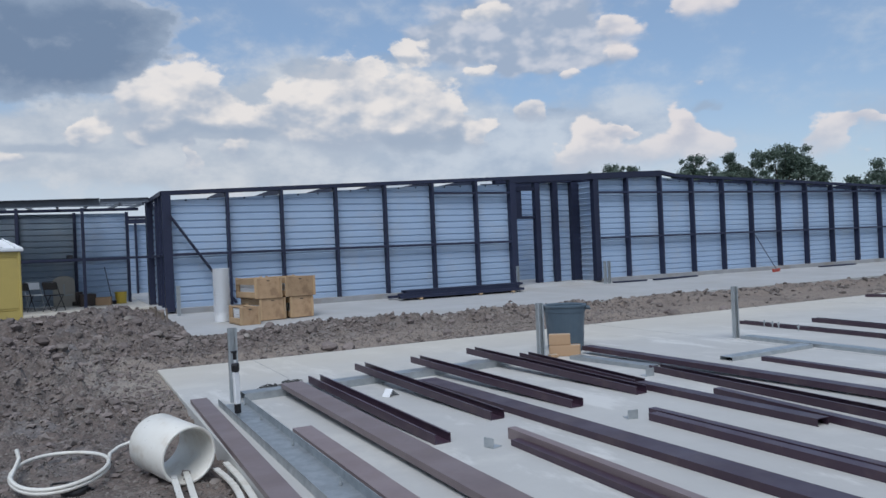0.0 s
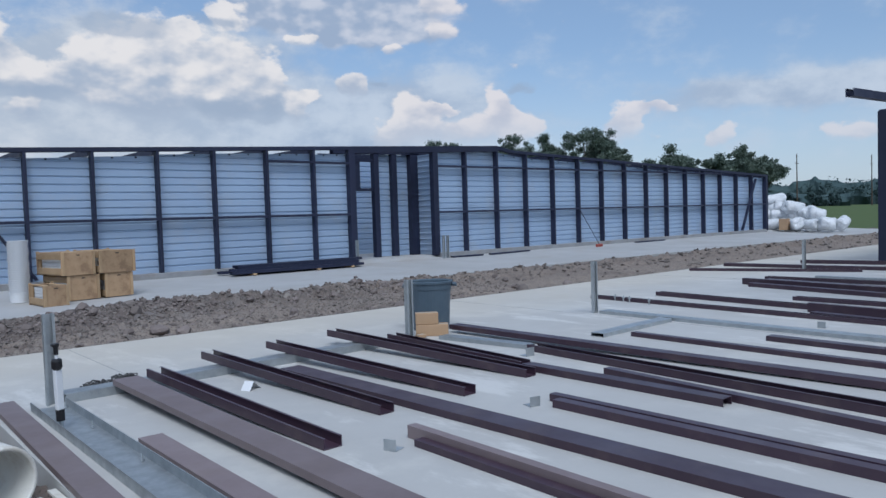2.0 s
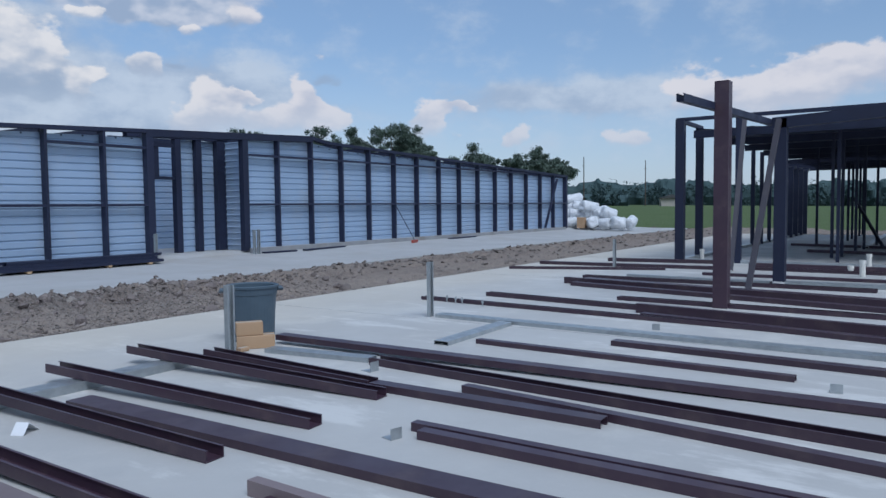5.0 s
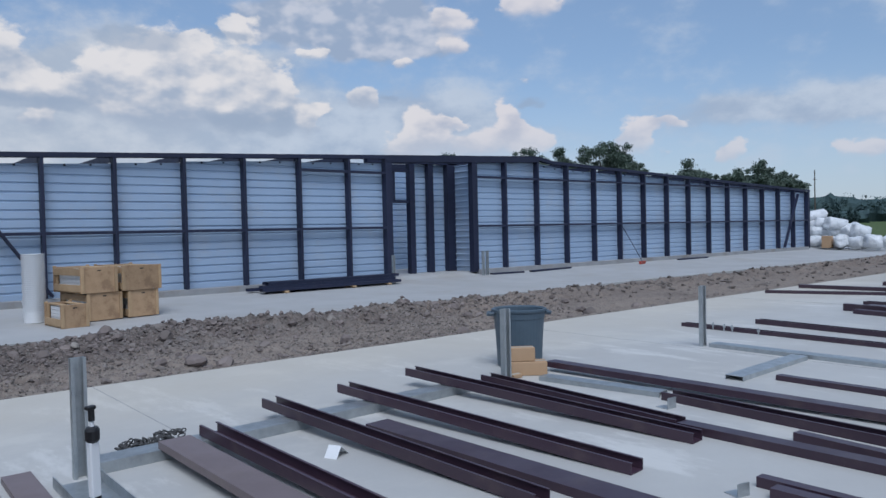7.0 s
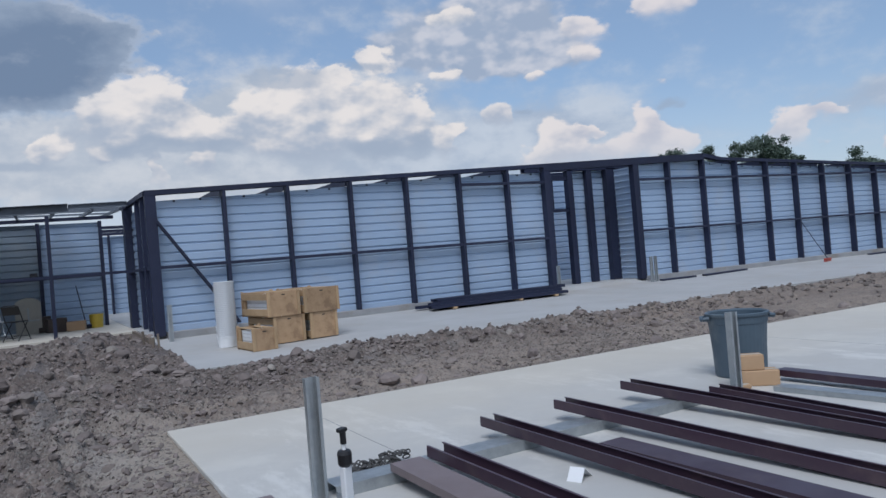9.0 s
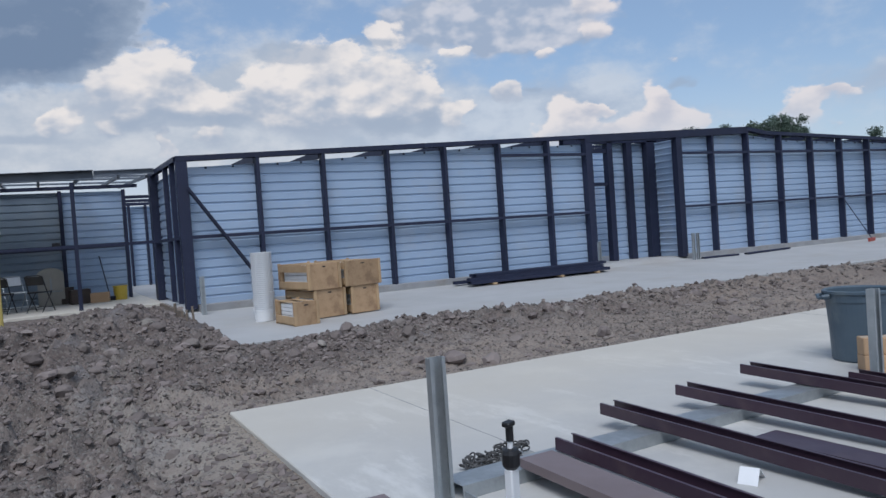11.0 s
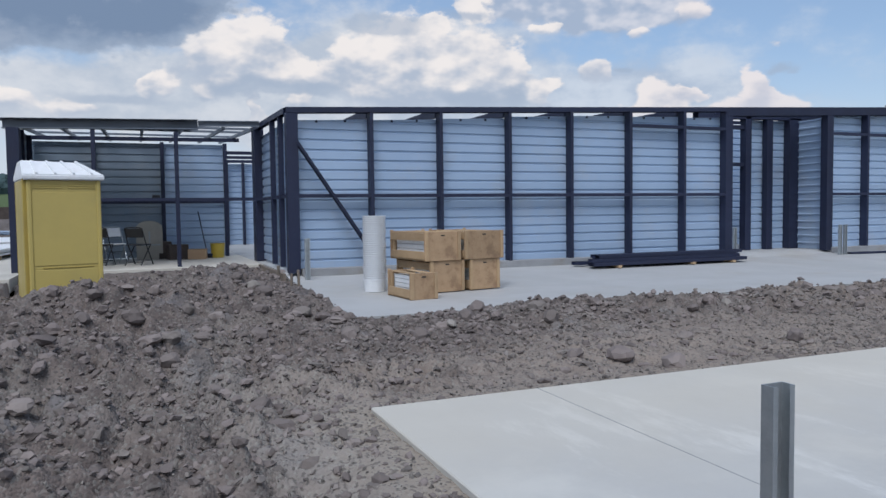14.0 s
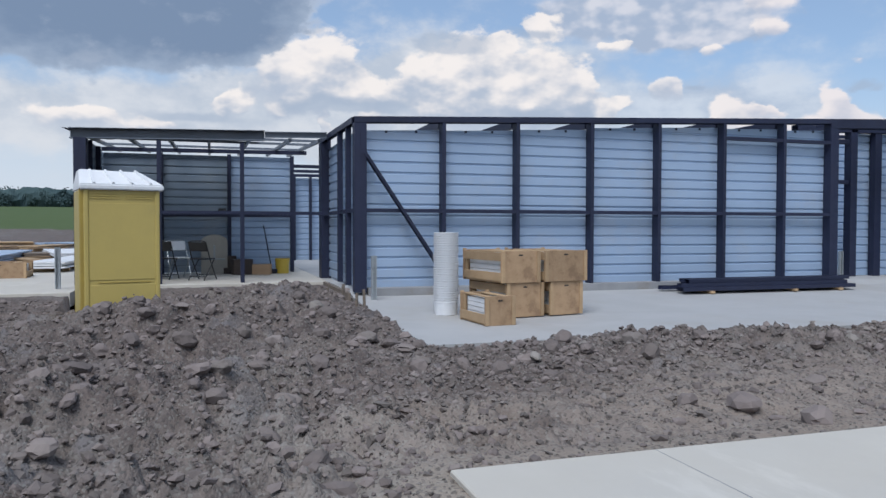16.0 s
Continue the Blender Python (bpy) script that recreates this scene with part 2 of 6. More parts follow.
M_GALV = mat("galvanised_steel", (0.46, 0.49, 0.505), (0.34, 0.37, 0.39), rough=0.38, metal=0.62, scale=9, fine=90, bump=0.04, vary=0.08, stain=(0.22, 0.23, 0.24), stain_amt=0.4, stain_scale=3)
M_SHEET = mat("white_steel_sheet", (0.370, 0.475, 0.625), (0.320, 0.420, 0.570), rough=0.38, metal=0.15, scale=0.7, fine=25, bump=0.03, vary=0.04, stain=(0.42, 0.43, 0.46), stain_amt=0.25, stain_scale=1.2)
# the wall sheet again, with the shade under the roof put into its colour
M_SHADESHEET = mat("shaded_steel_sheet", (0.245, 0.305, 0.375), (0.205, 0.265, 0.335), rough=0.42, metal=0.15, scale=0.7, fine=25, bump=0.03, vary=0.04, stain=(0.30, 0.32, 0.34), stain_amt=0.3, stain_scale=1.2)
M_CONC = mat("concrete", (0.485, 0.480, 0.458), (0.40, 0.398, 0.388), rough=0.60, scale=0.45, fine=35, bump=0.12, bump_dist=0.003, stain=(0.58, 0.57, 0.53), stain_amt=0.6, stain_scale=0.6, rough_var=0.14)


def poured_slab():
    """The near slab: sandy film towards its earth side, pale swept smears, faint damp shapes."""
    nt = M_CONC.node_tree
    b = nt.nodes["Principled BSDF"]
    base = b.inputs["Base Color"].links[0].from_socket
    tc = nt.nodes.new("ShaderNodeTexCoord")
    v = tc.outputs["Object"]
    sep = nt.nodes.new("ShaderNodeSeparateXYZ")
    nt.links.new(v, sep.inputs[0])
    swept = nz(nt, vmt(nt, "MULTIPLY", v, (1.6, 0.5, 1.0)), 1.1, 6, 0.7)
    col = mixc(nt, mth(nt, "MULTIPLY", rng(nt, swept, 0.54, 0.66), 0.55), base, (0.66, 0.655, 0.63))
    col = mixc(nt, mth(nt, "MULTIPLY", rng(nt, nz(nt, v, 0.8, 5, 0.6), 0.55, 0.72), 0.35), col, (0.36, 0.365, 0.37))
    film = rng(nt, mth(nt, "ADD", sep.outputs[1], mth(nt, "MULTIPLY", nz(nt, v, 0.7, 4, 0.6), 2.0)), 9.0, 11.7)
    col = mixc(nt, mth(nt, "MULTIPLY", film, 0.65), col, mixc(nt, swept, (0.50, 0.455, 0.375), (0.585, 0.545, 0.465)))
    nt.links.new(col, b.inputs["Base Color"])


poured_slab()
M_OLDWOOD = mat("weathered_wood", (0.20, 0.165, 0.13), (0.14, 0.115, 0.095), rough=0.9, scale=5, fine=60, bump=0.2)
M_CONC2 = mat("dusty_concrete", (0.425, 0.428, 0.425), (0.35, 0.352, 0.352), rough=0.66, scale=0.4, fine=35, bump=0.12, bump_dist=0.003, stain=(0.34, 0.31, 0.27), stain_amt=0.4, stain_scale=0.5, rough_var=0.14)
M_CURB = mat("curb_concrete", (0.30, 0.305, 0.31), (0.22, 0.225, 0.235), rough=0.8, scale=2, fine=40, bump=0.25, stain=(0.2, 0.17, 0.14), stain_amt=0.5, stain_scale=1.5)
M_YEL = mat("faded_yellow_plastic", (0.48, 0.375, 0.11), (0.42, 0.335, 0.105), rough=0.5, scale=1.5, fine=30, bump=0.04, stain=(0.36, 0.29, 0.12), stain_amt=0.4, stain_scale=1.3)
# eave and purlin steel, paled grey-blue to carry haze in the colour
M_GUTTER = mat("hazed_flashing", (0.150, 0.172, 0.205), (0.120, 0.142, 0.175), rough=0.45, scale=1.5, bump=0.04, stain=(0.12, 0.12, 0.13), stain_amt=0.3)
M_PROP = mat("dusty_dark_steel", (0.060, 0.055, 0.068), (0.042, 0.040, 0.052), rough=0.5, scale=1.5, bump=0.04, stain=(0.10, 0.09, 0.09), stain_amt=0.4)
M_YELD = mat("yellow_trim", (0.36, 0.27, 0.05), (0.30, 0.22, 0.05), rough=0.5, bump=0.04)
M_WHITE = mat("white_plastic", (0.74, 0.75, 0.76), (0.66, 0.68, 0.70), rough=0.4, scale=3, bump=0.03, stain=(0.5, 0.48, 0.44), stain_amt=0.3, stain_scale=4)
M_PVC = mat("white_pipe", (0.72, 0.71, 0.66), (0.64, 0.62, 0.56), rough=0.35, scale=5, bump=0.03, stain=(0.45, 0.38, 0.30), stain_amt=0.45, stain_scale=5)
M_WRAP = mat("plastic_wrap", (0.74, 0.76, 0.78), (0.56, 0.59, 0.62), rough=0.3, scale=5, fine=18, bump=0.8, bump_dist=0.04, stain=(0.35, 0.37, 0.40), stain_amt=0.6, stain_scale=4)
M_PLY = mat("plywood", (0.42, 0.285, 0.165), (0.31, 0.20, 0.112), rough=0.75, scale=5.0, fine=40, bump=0.15, vary=0.18, stain=(0.20, 0.125, 0.075), stain_amt=0.55, stain_scale=5)
M_LUMBER = mat("lumber", (0.44, 0.31, 0.18), (0.35, 0.235, 0.13), rough=0.8, scale=4, fine=50, bump=0.15, vary=0.15)
M_CARD = mat("cardboard", (0.45, 0.30, 0.18), (0.40, 0.265, 0.155), rough=0.85, scale=3, fine=40, bump=0.05, vary=0.1)
M_CARDD = mat("damp_cardboard", (0.075, 0.055, 0.045), (0.05, 0.04, 0.036), rough=0.85, scale=3, fine=40, bump=0.05)
M_CAN = mat("blue_grey_plastic", (0.072, 0.104, 0.135), (0.058, 0.088, 0.118), rough=0.5, scale=4, bump=0.05, stain=(0.15, 0.18, 0.19), stain_amt=0.4, stain_scale=3)
M_RUST = mat("old_chain", (0.12, 0.12, 0.12), (0.06, 0.06, 0.062), rough=0.75, metal=0.4, scale=20, bump=0.2)
M_CLOD = mat("dirt_clods", (0.205, 0.180, 0.164), (0.120, 0.105, 0.098), rough=0.95, scale=1.3, fine=22, bump=0.6, bump_dist=0.015, stain=(0.25, 0.23, 0.21), stain_amt=0.6, stain_scale=0.9, spec=0.2, island=0.28)
M_CLAY = mat("dug_clay", (0.225, 0.192, 0.178), (0.130, 0.110, 0.105), rough=0.95, scale=2.2, fine=22, bump=0.7, bump_dist=0.015, stain=(0.27, 0.24, 0.215), stain_amt=0.5, stain_scale=1.1, spec=0.2, island=0.22)
M_ROCK = mat("pale_rock", (0.225, 0.205, 0.185), (0.13, 0.118, 0.108), rough=0.95, scale=4, fine=30, bump=0.5, bump_dist=0.01, vary=0.2, spec=0.2, island=0.45)
M_BARK = mat("bark", (0.08, 0.06, 0.045), rough=0.9, scale=3, bump=0.3)
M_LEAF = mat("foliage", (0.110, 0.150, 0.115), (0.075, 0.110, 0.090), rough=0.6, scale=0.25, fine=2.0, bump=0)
# distant leaves: the blue of aerial haze is mixed into the base colour
M_FARLEAF = mat("hazed_far_foliage", (0.064, 0.098, 0.098), (0.050, 0.080, 0.086), rough=1.0, spec=0.1, scale=0.06, fine=0.6, bump=0)
M_RED = mat("red_plastic", (0.35, 0.05, 0.03), rough=0.5, bump=0.02)
M_YBUCK = mat("yellow_bucket", (0.55, 0.40, 0.05), rough=0.45, bump=0.02)
M_TAN = mat("tan_paint", (0.45, 0.42, 0.36), rough=0.7)


def ground_material():
    m = bpy.data.materials.new("earth_and_grass")
    m.use_nodes = True
    nt = m.node_tree
    b = nt.nodes["Principled BSDF"]
    tc = nt.nodes.new("ShaderNodeTexCoord")
    v = tc.outputs["Object"]
    sep = nt.nodes.new("ShaderNodeSeparateXYZ")
    nt.links.new(v, sep.inputs[0])
    big, mid, fine = nz(nt, v, 0.55, 5, 0.6), nz(nt, v, 5.0, 5, 0.7), nz(nt, v, 38.0, 4, 0.65)
    dirt = mixc(nt, rng(nt, mid, 0.3, 0.7), (0.092, 0.076, 0.071), (0.175, 0.144, 0.130))
    dirt = mixc(nt, mth(nt, "MULTIPLY", rng(nt, big, 0.48, 0.66), 0.6), dirt, (0.205, 0.182, 0.162))
    dirt = mixc(nt, mth(nt, "MULTIPLY", rng(nt, nz(nt, v, 1.1, 5, 0.65), 0.52, 0.68), 0.5), dirt, (0.150, 0.150, 0.165))
    dust = mth(nt, "MULTIPLY", mth(nt, "MULTIPLY", rng(nt, sep.outputs[1], 13.6, 12.0), rng(nt, sep.outputs[1], 8.8, 9.8)), rng(nt, sep.outputs[0], -0.6, 1.4))
    dust = mth(nt, "MULTIPLY", dust, rng(nt, mth(nt, "ADD", big, mth(nt, "MULTIPLY", mid, 0.4)), 0.45, 0.75))
    dirt = mixc(nt, mth(nt, "MULTIPLY", dust, 0.6), dirt, (0.32, 0.29, 0.258))
    dx = mth(nt, "MAXIMUM", mth(nt, "SUBTRACT", 1.46, sep.outputs[0]), 0.0)
    dy = mth(nt, "MAXIMUM", mth(nt, "SUBTRACT", sep.outputs[1], 11.0), 0.0)
    edge = mth(nt, "SQRT", mth(nt, "ADD", mth(nt, "MULTIPLY", dx, dx), mth(nt, "MULTIPLY", dy, dy)))
    sand = mth(nt, "MULTIPLY", rng(nt, mth(nt, "ADD", edge, mth(nt, "MULTIPLY", mid, 0.9)), 1.05, 0.35), rng(nt, sep.outputs[1], 8.2, 9.6))
    dirt = mixc(nt, mth(nt, "MULTIPLY", sand, 0.75), dirt, mixc(nt, mid, (0.30, 0.26, 0.205), (0.40, 0.355, 0.29)))
    tan = mth(nt, "MULTIPLY", mth(nt, "MULTIPLY", mth(nt, "MAXIMUM", rng(nt, sep.outputs[0], 6.0, 11.0), mth(nt, "MULTIPLY", rng(nt, sep.outputs[0], 0.6, 2.2), rng(nt, sep.outputs[1], 13.8, 12.4))), rng(nt, sep.outputs[1], 16.0, 15.0)), rng(nt, big, 0.25, 0.6, 0.35, 0.85))
    dirt = mixc(nt, tan, dirt, mixc(nt, mid, (0.175, 0.142, 0.122), (0.295, 0.245, 0.205)))
    grit = nt.nodes.new("ShaderNodeTexVoronoi")
    grit.inputs["Scale"].default_value = 55.0
    nt.links.new(v, grit.inputs["Vector"])
    gsep = nt.nodes.new("ShaderNodeSeparateColor")
    nt.links.new(grit.outputs["Color"], gsep.inputs[0])
    dirt = mixc(nt, mth(nt, "MULTIPLY", rng(nt, gsep.outputs[0], 0.70, 0.95), 0.22), dirt, (0.34, 0.355, 0.325))
    dirt = mixc(nt, mth(nt, "MULTIPLY", rng(nt, gsep.outputs[1], 0.72, 0.95), 0.6), dirt, (0.062, 0.056, 0.054))
    grass = mixc(nt, nz(nt, v, 0.08, 6, 0.7), (0.060, 0.098, 0.034), (0.095, 0.125, 0.052))
    far_x = rng(nt, sep.outputs[0], 47.0, 53.0)
    far_y = rng(nt, sep.outputs[1], 62.0, 74.0)
    g = mth(nt, "MAXIMUM", far_x, far_y)
    g = rng(nt, mth(nt, "ADD", g, mth(nt, "MULTIPLY", mth(nt, "SUBTRACT", mid, 0.5), 0.6)), 0.4, 0.6)
    nt.links.new(mixc(nt, g, dirt, grass), b.inputs["Base Color"])
    b.inputs["Roughness"].default_value, b.inputs["Specular IOR Level"].default_value = 0.95, 0.2
    bp = nt.nodes.new("ShaderNodeBump")
    bp.inputs["Strength"].default_value, bp.inputs["Distance"].default_value = 0.7, 0.02
    nt.links.new(mth(nt, "ADD", mth(nt, "ADD", mid, mth(nt, "MULTIPLY", fine, 0.6)), mth(nt, "MULTIPLY", grit.outputs["Distance"], -0.5)), bp.inputs["Height"])
    nt.links.new(bp.outputs[0], b.inputs["Normal"])
    return m


M_GROUND = ground_material()


# ---------- mesh helpers ----------
def part(name, bm, material, parent=None, label="", smooth=False, kind=""):
    me = bpy.data.meshes.new(name)
    bm.to_mesh(me)
    bm.free()
    me.materials.append(material)
    if smooth:
        for p in me.polygons:
            p.use_smooth = True
    ob = new(name, me)
    if parent is not None:
        ob.parent = parent
    return tagged(ob, label=label, kind=kind)


def empty(name, m=None):
    ob = new(name)
    ob.empty_display_size = 0.2
    if m is not None:
        ob.matrix_world = m
    return ob


def box(bm, x0, x1, y0, y1, z0, z1, bev=0.0, rot=None):
    r = bmesh.ops.create_cube(bm, size=1, matrix=Matrix.Translation(((x0 + x1) / 2, (y0 + y1) / 2, (z0 + z1) / 2)) @ Matrix.Diagonal((x1 - x0, y1 - y0, z1 - z0, 1)))
    vs = r["verts"]
    if bev:
        es = list({e for v in vs for e in v.link_edges})
        g = bmesh.ops.bevel(bm, geom=es, offset=bev, segments=1, affect="EDGES")
        vs = list({v for v in g["verts"]} | {v for v in vs if v.is_valid})
    if rot is not None:
        bmesh.ops.transform(bm, matrix=rot, verts=[v for v in vs if v.is_valid])
    return vs


def cyl(bm, p0, p1, r0, r1=None, seg=16, caps=True):
    r1 = r0 if r1 is None else r1
    p0, p1 = Vector(p0), Vector(p1)
    d = p1 - p0
    m = Matrix.Translation((p0 + p1) / 2) @ d.to_track_quat("Z", "Y").to_matrix().to_4x4()
    return bmesh.ops.create_cone(bm, cap_ends=caps, segments=seg, radius1=r0, radius2=r1, depth=d.length, matrix=m)["verts"]


def lathe(bm, prof, seg=32, m=None):
    rings = []
    for r, z in prof:
        ring = [bm.verts.new((r * math.cos(2 * math.pi * i / seg), r * math.sin(2 * math.pi * i / seg), z)) for i in range(seg)]
        rings.append(ring)
    for a, b in zip(rings, rings[1:]):
        for i in range(seg):
            bm.faces.new((a[i], a[(i + 1) % seg], b[(i + 1) % seg], b[i]))
    if m is not None:
        bmesh.ops.transform(bm, matrix=m, verts=[v for r in rings for v in r])
    return rings


def tube(bm, pts, r, seg=8):
    rings = []
    for i, p in enumerate(pts):
        a, b = Vector(pts[max(i - 1, 0)]), Vector(pts[min(i + 1, len(pts) - 1)])
        q = (b - a).to_track_quat("Z", "Y")
        rings.append([bm.verts.new(Vector(p) + q @ Vector((r * math.cos(2 * math.pi * k / seg), r * math.sin(2 * math.pi * k / seg), 0))) for k in range(seg)])
    for a, b in zip(rings, rings[1:]):
        for k in range(seg):
            bm.faces.new((a[k], a[(k + 1) % seg], b[(k + 1) % seg], b[k]))
    bm.faces.new(rings[0][::-1]), bm.faces.new(rings[-1])


def c_section(w, h, lip, t):
    """Closed outline of a lipped channel lying on its web: x across, z up."""
    a = w / 2
    pts = [(-a, 0), (a, 0), (a, h)]
    if lip:
        pts += [(a - lip, h), (a - lip, h - t)]
    pts += [(a - t, h - t if lip else h), (a - t, t), (-a + t, t), (-a + t, h - t if lip else h)]
    if lip:
        pts += [(-a + lip, h - t), (-a + lip, h)]
    pts += [(-a, h)]
    return pts


def sweep(bm, pts, length, m=None):
    a = [bm.verts.new((x, 0, z)) for x, z in pts]
    b = [bm.verts.new((x, length, z)) for x, z in pts]
    n = len(pts)
    for i in range(n):
        bm.faces.new((a[i], b[i], b[(i + 1) % n], a[(i + 1) % n]))
    fs = [bm.faces.new(a), bm.faces.new(b[::-1])]
    for f in fs:
        f.normal_update()
    bmesh.ops.triangulate(bm, faces=fs)
    if m is not None:
        bmesh.ops.transform(bm, matrix=m, verts=a + b)
    return a + b


def member(name, p0, p1, w, h, mode, material, parent=None, lip=0.018, t=0.005, label=""):
    """A channel from p0 to p1. mode: u opens up, n opens down, l or r opens to a side, b a box of two."""
    p0, p1 = Vector(p0), Vector(p1)
    d = p1 - p0
    ln = d.length
    bm = bmesh.new()
    pts = c_section(w, h, lip, t)
    if mode == "n":
        pts = [(x, h - z) for x, z in pts][::-1]
    elif mode == "l":
        pts = [(-z + h / 2, x + w / 2) for x, z in pts][::-1]
    elif mode == "r":
        pts = [(z - h / 2, x + w / 2) for x, z in pts]
    elif mode == "b":
        pts = [(-w / 2, 0), (w / 2, 0), (w / 2, h), (-w / 2, h)]
    sweep(bm, pts, ln)
    bmesh.ops.recalc_face_normals(bm, faces=bm.faces[:])
    ob = part(name, bm, material, parent, label)
    yaw = math.atan2(-d.x, d.y)
    pitch = math.atan2(d.z, math.hypot(d.x, d.y))
    ob.matrix_local = Matrix.Translation(p0) @ Matrix.Rotation(yaw, 4, "Z") @ Matrix.Rotation(pitch, 4, "X")
    return ob


def upright(name, x, y, z0, z1, wx, wy, material, parent=None, turn=0.0, box_=False, label="", lip=0.018):
    """A standing stud: wx wide, wy deep, centred on x, y."""
    bm = bmesh.new()
    if box_:
        box(bm, -wx / 2, wx / 2, -wy / 2, wy / 2, 0, z1 - z0, bev=0.004)
        box(bm, -0.003, 0.003, -wy / 2 - 0.002, wy / 2 + 0.002, 0.002, z1 - z0 - 0.002)
    else:
        pts = c_section(wy, wx, lip, 0.004)
        sweep(bm, [(z - wx / 2, x_) for x_, z in pts], z1 - z0, Matrix(((1, 0, 0, 0), (0, 0, 1, 0), (0, 1, 0, 0), (0, 0, 0, 1))))
    bmesh.ops.recalc_face_normals(bm, faces=bm.faces[:])
    ob = part(name, bm, material, parent, label)
    ob.matrix_local = Matrix.Translation((x, y, z0)) @ Matrix.Rotation(turn, 4, "Z")
    return ob


def ribbed(bm, x0, x1, z0, top, y, pitch=0.185, depth=0.028, flip=1, axis="x"):
    """A sheet with level ribs between x0 and x1; top is a function of x."""
    zmax = max(top(x0), top(x1))
    prof, z = [(0, z0)], z0
    while z < zmax:
        prof += [(0, z + 0.125), (depth * flip, z + 0.140), (depth * flip, z + 0.165), (0, z + pitch - 0.004)]
        z += pitch
    t = 0.0015
    rows = []
    for dy, zz in prof:
        if axis == "x":
            rows.append((bm.verts.new((x0, y + dy, zz)), bm.verts.new((x1, y + dy, zz))))
        else:
            rows.append((bm.verts.new((y + dy, x0, zz)), bm.verts.new((y + dy, x1, zz))))
    for a, b in zip(rows, rows[1:]):
        bm.faces.new((a[0], a[1], b[1], b[0]))
    d = (top(x1) - top(x0)) / (x1 - x0)
    no = (-d, 0, 1) if axis == "x" else (0, -d, 1)
    co = (x0, y, top(x0)) if axis == "x" else (y, x0, top(x0))
    bmesh.ops.bisect_plane(bm, geom=bm.verts[:] + bm.edges[:] + bm.faces[:], plane_co=co, plane_no=no, clear_outer=True)
    r = bmesh.ops.extrude_face_region(bm, geom=bm.faces[:])
    off = (0, 0.003, 0) if axis == "x" else (0.003, 0, 0)
    bmesh.ops.translate(bm, vec=off, verts=[v for v in r["geom"] if isinstance(v, bmesh.types.BMVert)])
    bmesh.ops.recalc_face_normals(bm, faces=bm.faces[:])


# ---------- ground ----------
_tab = np.random.RandomState(7).rand(256, 256)


def vnoise(x, y):
    xi, yi = np.floor(x).astype(int), np.floor(y).astype(int)
    fx, fy = x - xi, y - yi
    fx, fy = fx * fx * (3 - 2 * fx), fy * fy * (3 - 2 * fy)
    g = lambda a, b: _tab[a % 256, b % 256]
    return (g(xi, yi) * (1 - fx) + g(xi + 1, yi) * fx) * (1 - fy) + (g(xi, yi + 1) * (1 - fx) + g(xi + 1, yi + 1) * fx) * fy


def fbm(x, y, octs=5, gain=0.55):
    s, a, tot = 0, 1.0, 0
    for i in range(octs):
        s, tot = s + a * vnoise(x * 2 ** i + 17.3 * i, y * 2 ** i + 9.1 * i), tot + a
        a *= gain
    return s / tot


def clump(x, y, f, k):
    """Rounded and broken clods: one of uneven height for each cell of 1/f metres."""
    x, y = x * f + 0.35 * vnoise(x * f * 2.1, y * f * 2.1), y * f + 0.35 * vnoise(x * f * 2.1 + 31, y * f * 2.1)
    xi, yi = np.floor(x).astype(int), np.floor(y).astype(int)
    best = np.zeros(np.shape(x))
    for i in (-1, 0, 1):
        for j in (-1, 0, 1):
            a, b = (xi + i + k) % 256, (yi + j + k) % 256
            d = np.abs(x - xi - i - _tab[a, b]) ** 1.6 + np.abs(y - yi - j - _tab[b, a]) ** 1.6
            best = np.maximum(best, np.minimum(1.15 - d * 2.2, 0.8) * _tab[(a + 91) % 256, b] ** 0.7)
    return best


def sstep(a, b, v):
    t = np.clip((v - a) / (b - a), 0, 1)
    return t * t * (3 - 2 * t)


def bump_at(x, y, cx, cy, rx, ry, h):
    return h * np.exp(-((x - cx) / rx) ** 2 - ((y - cy) / ry) ** 2)


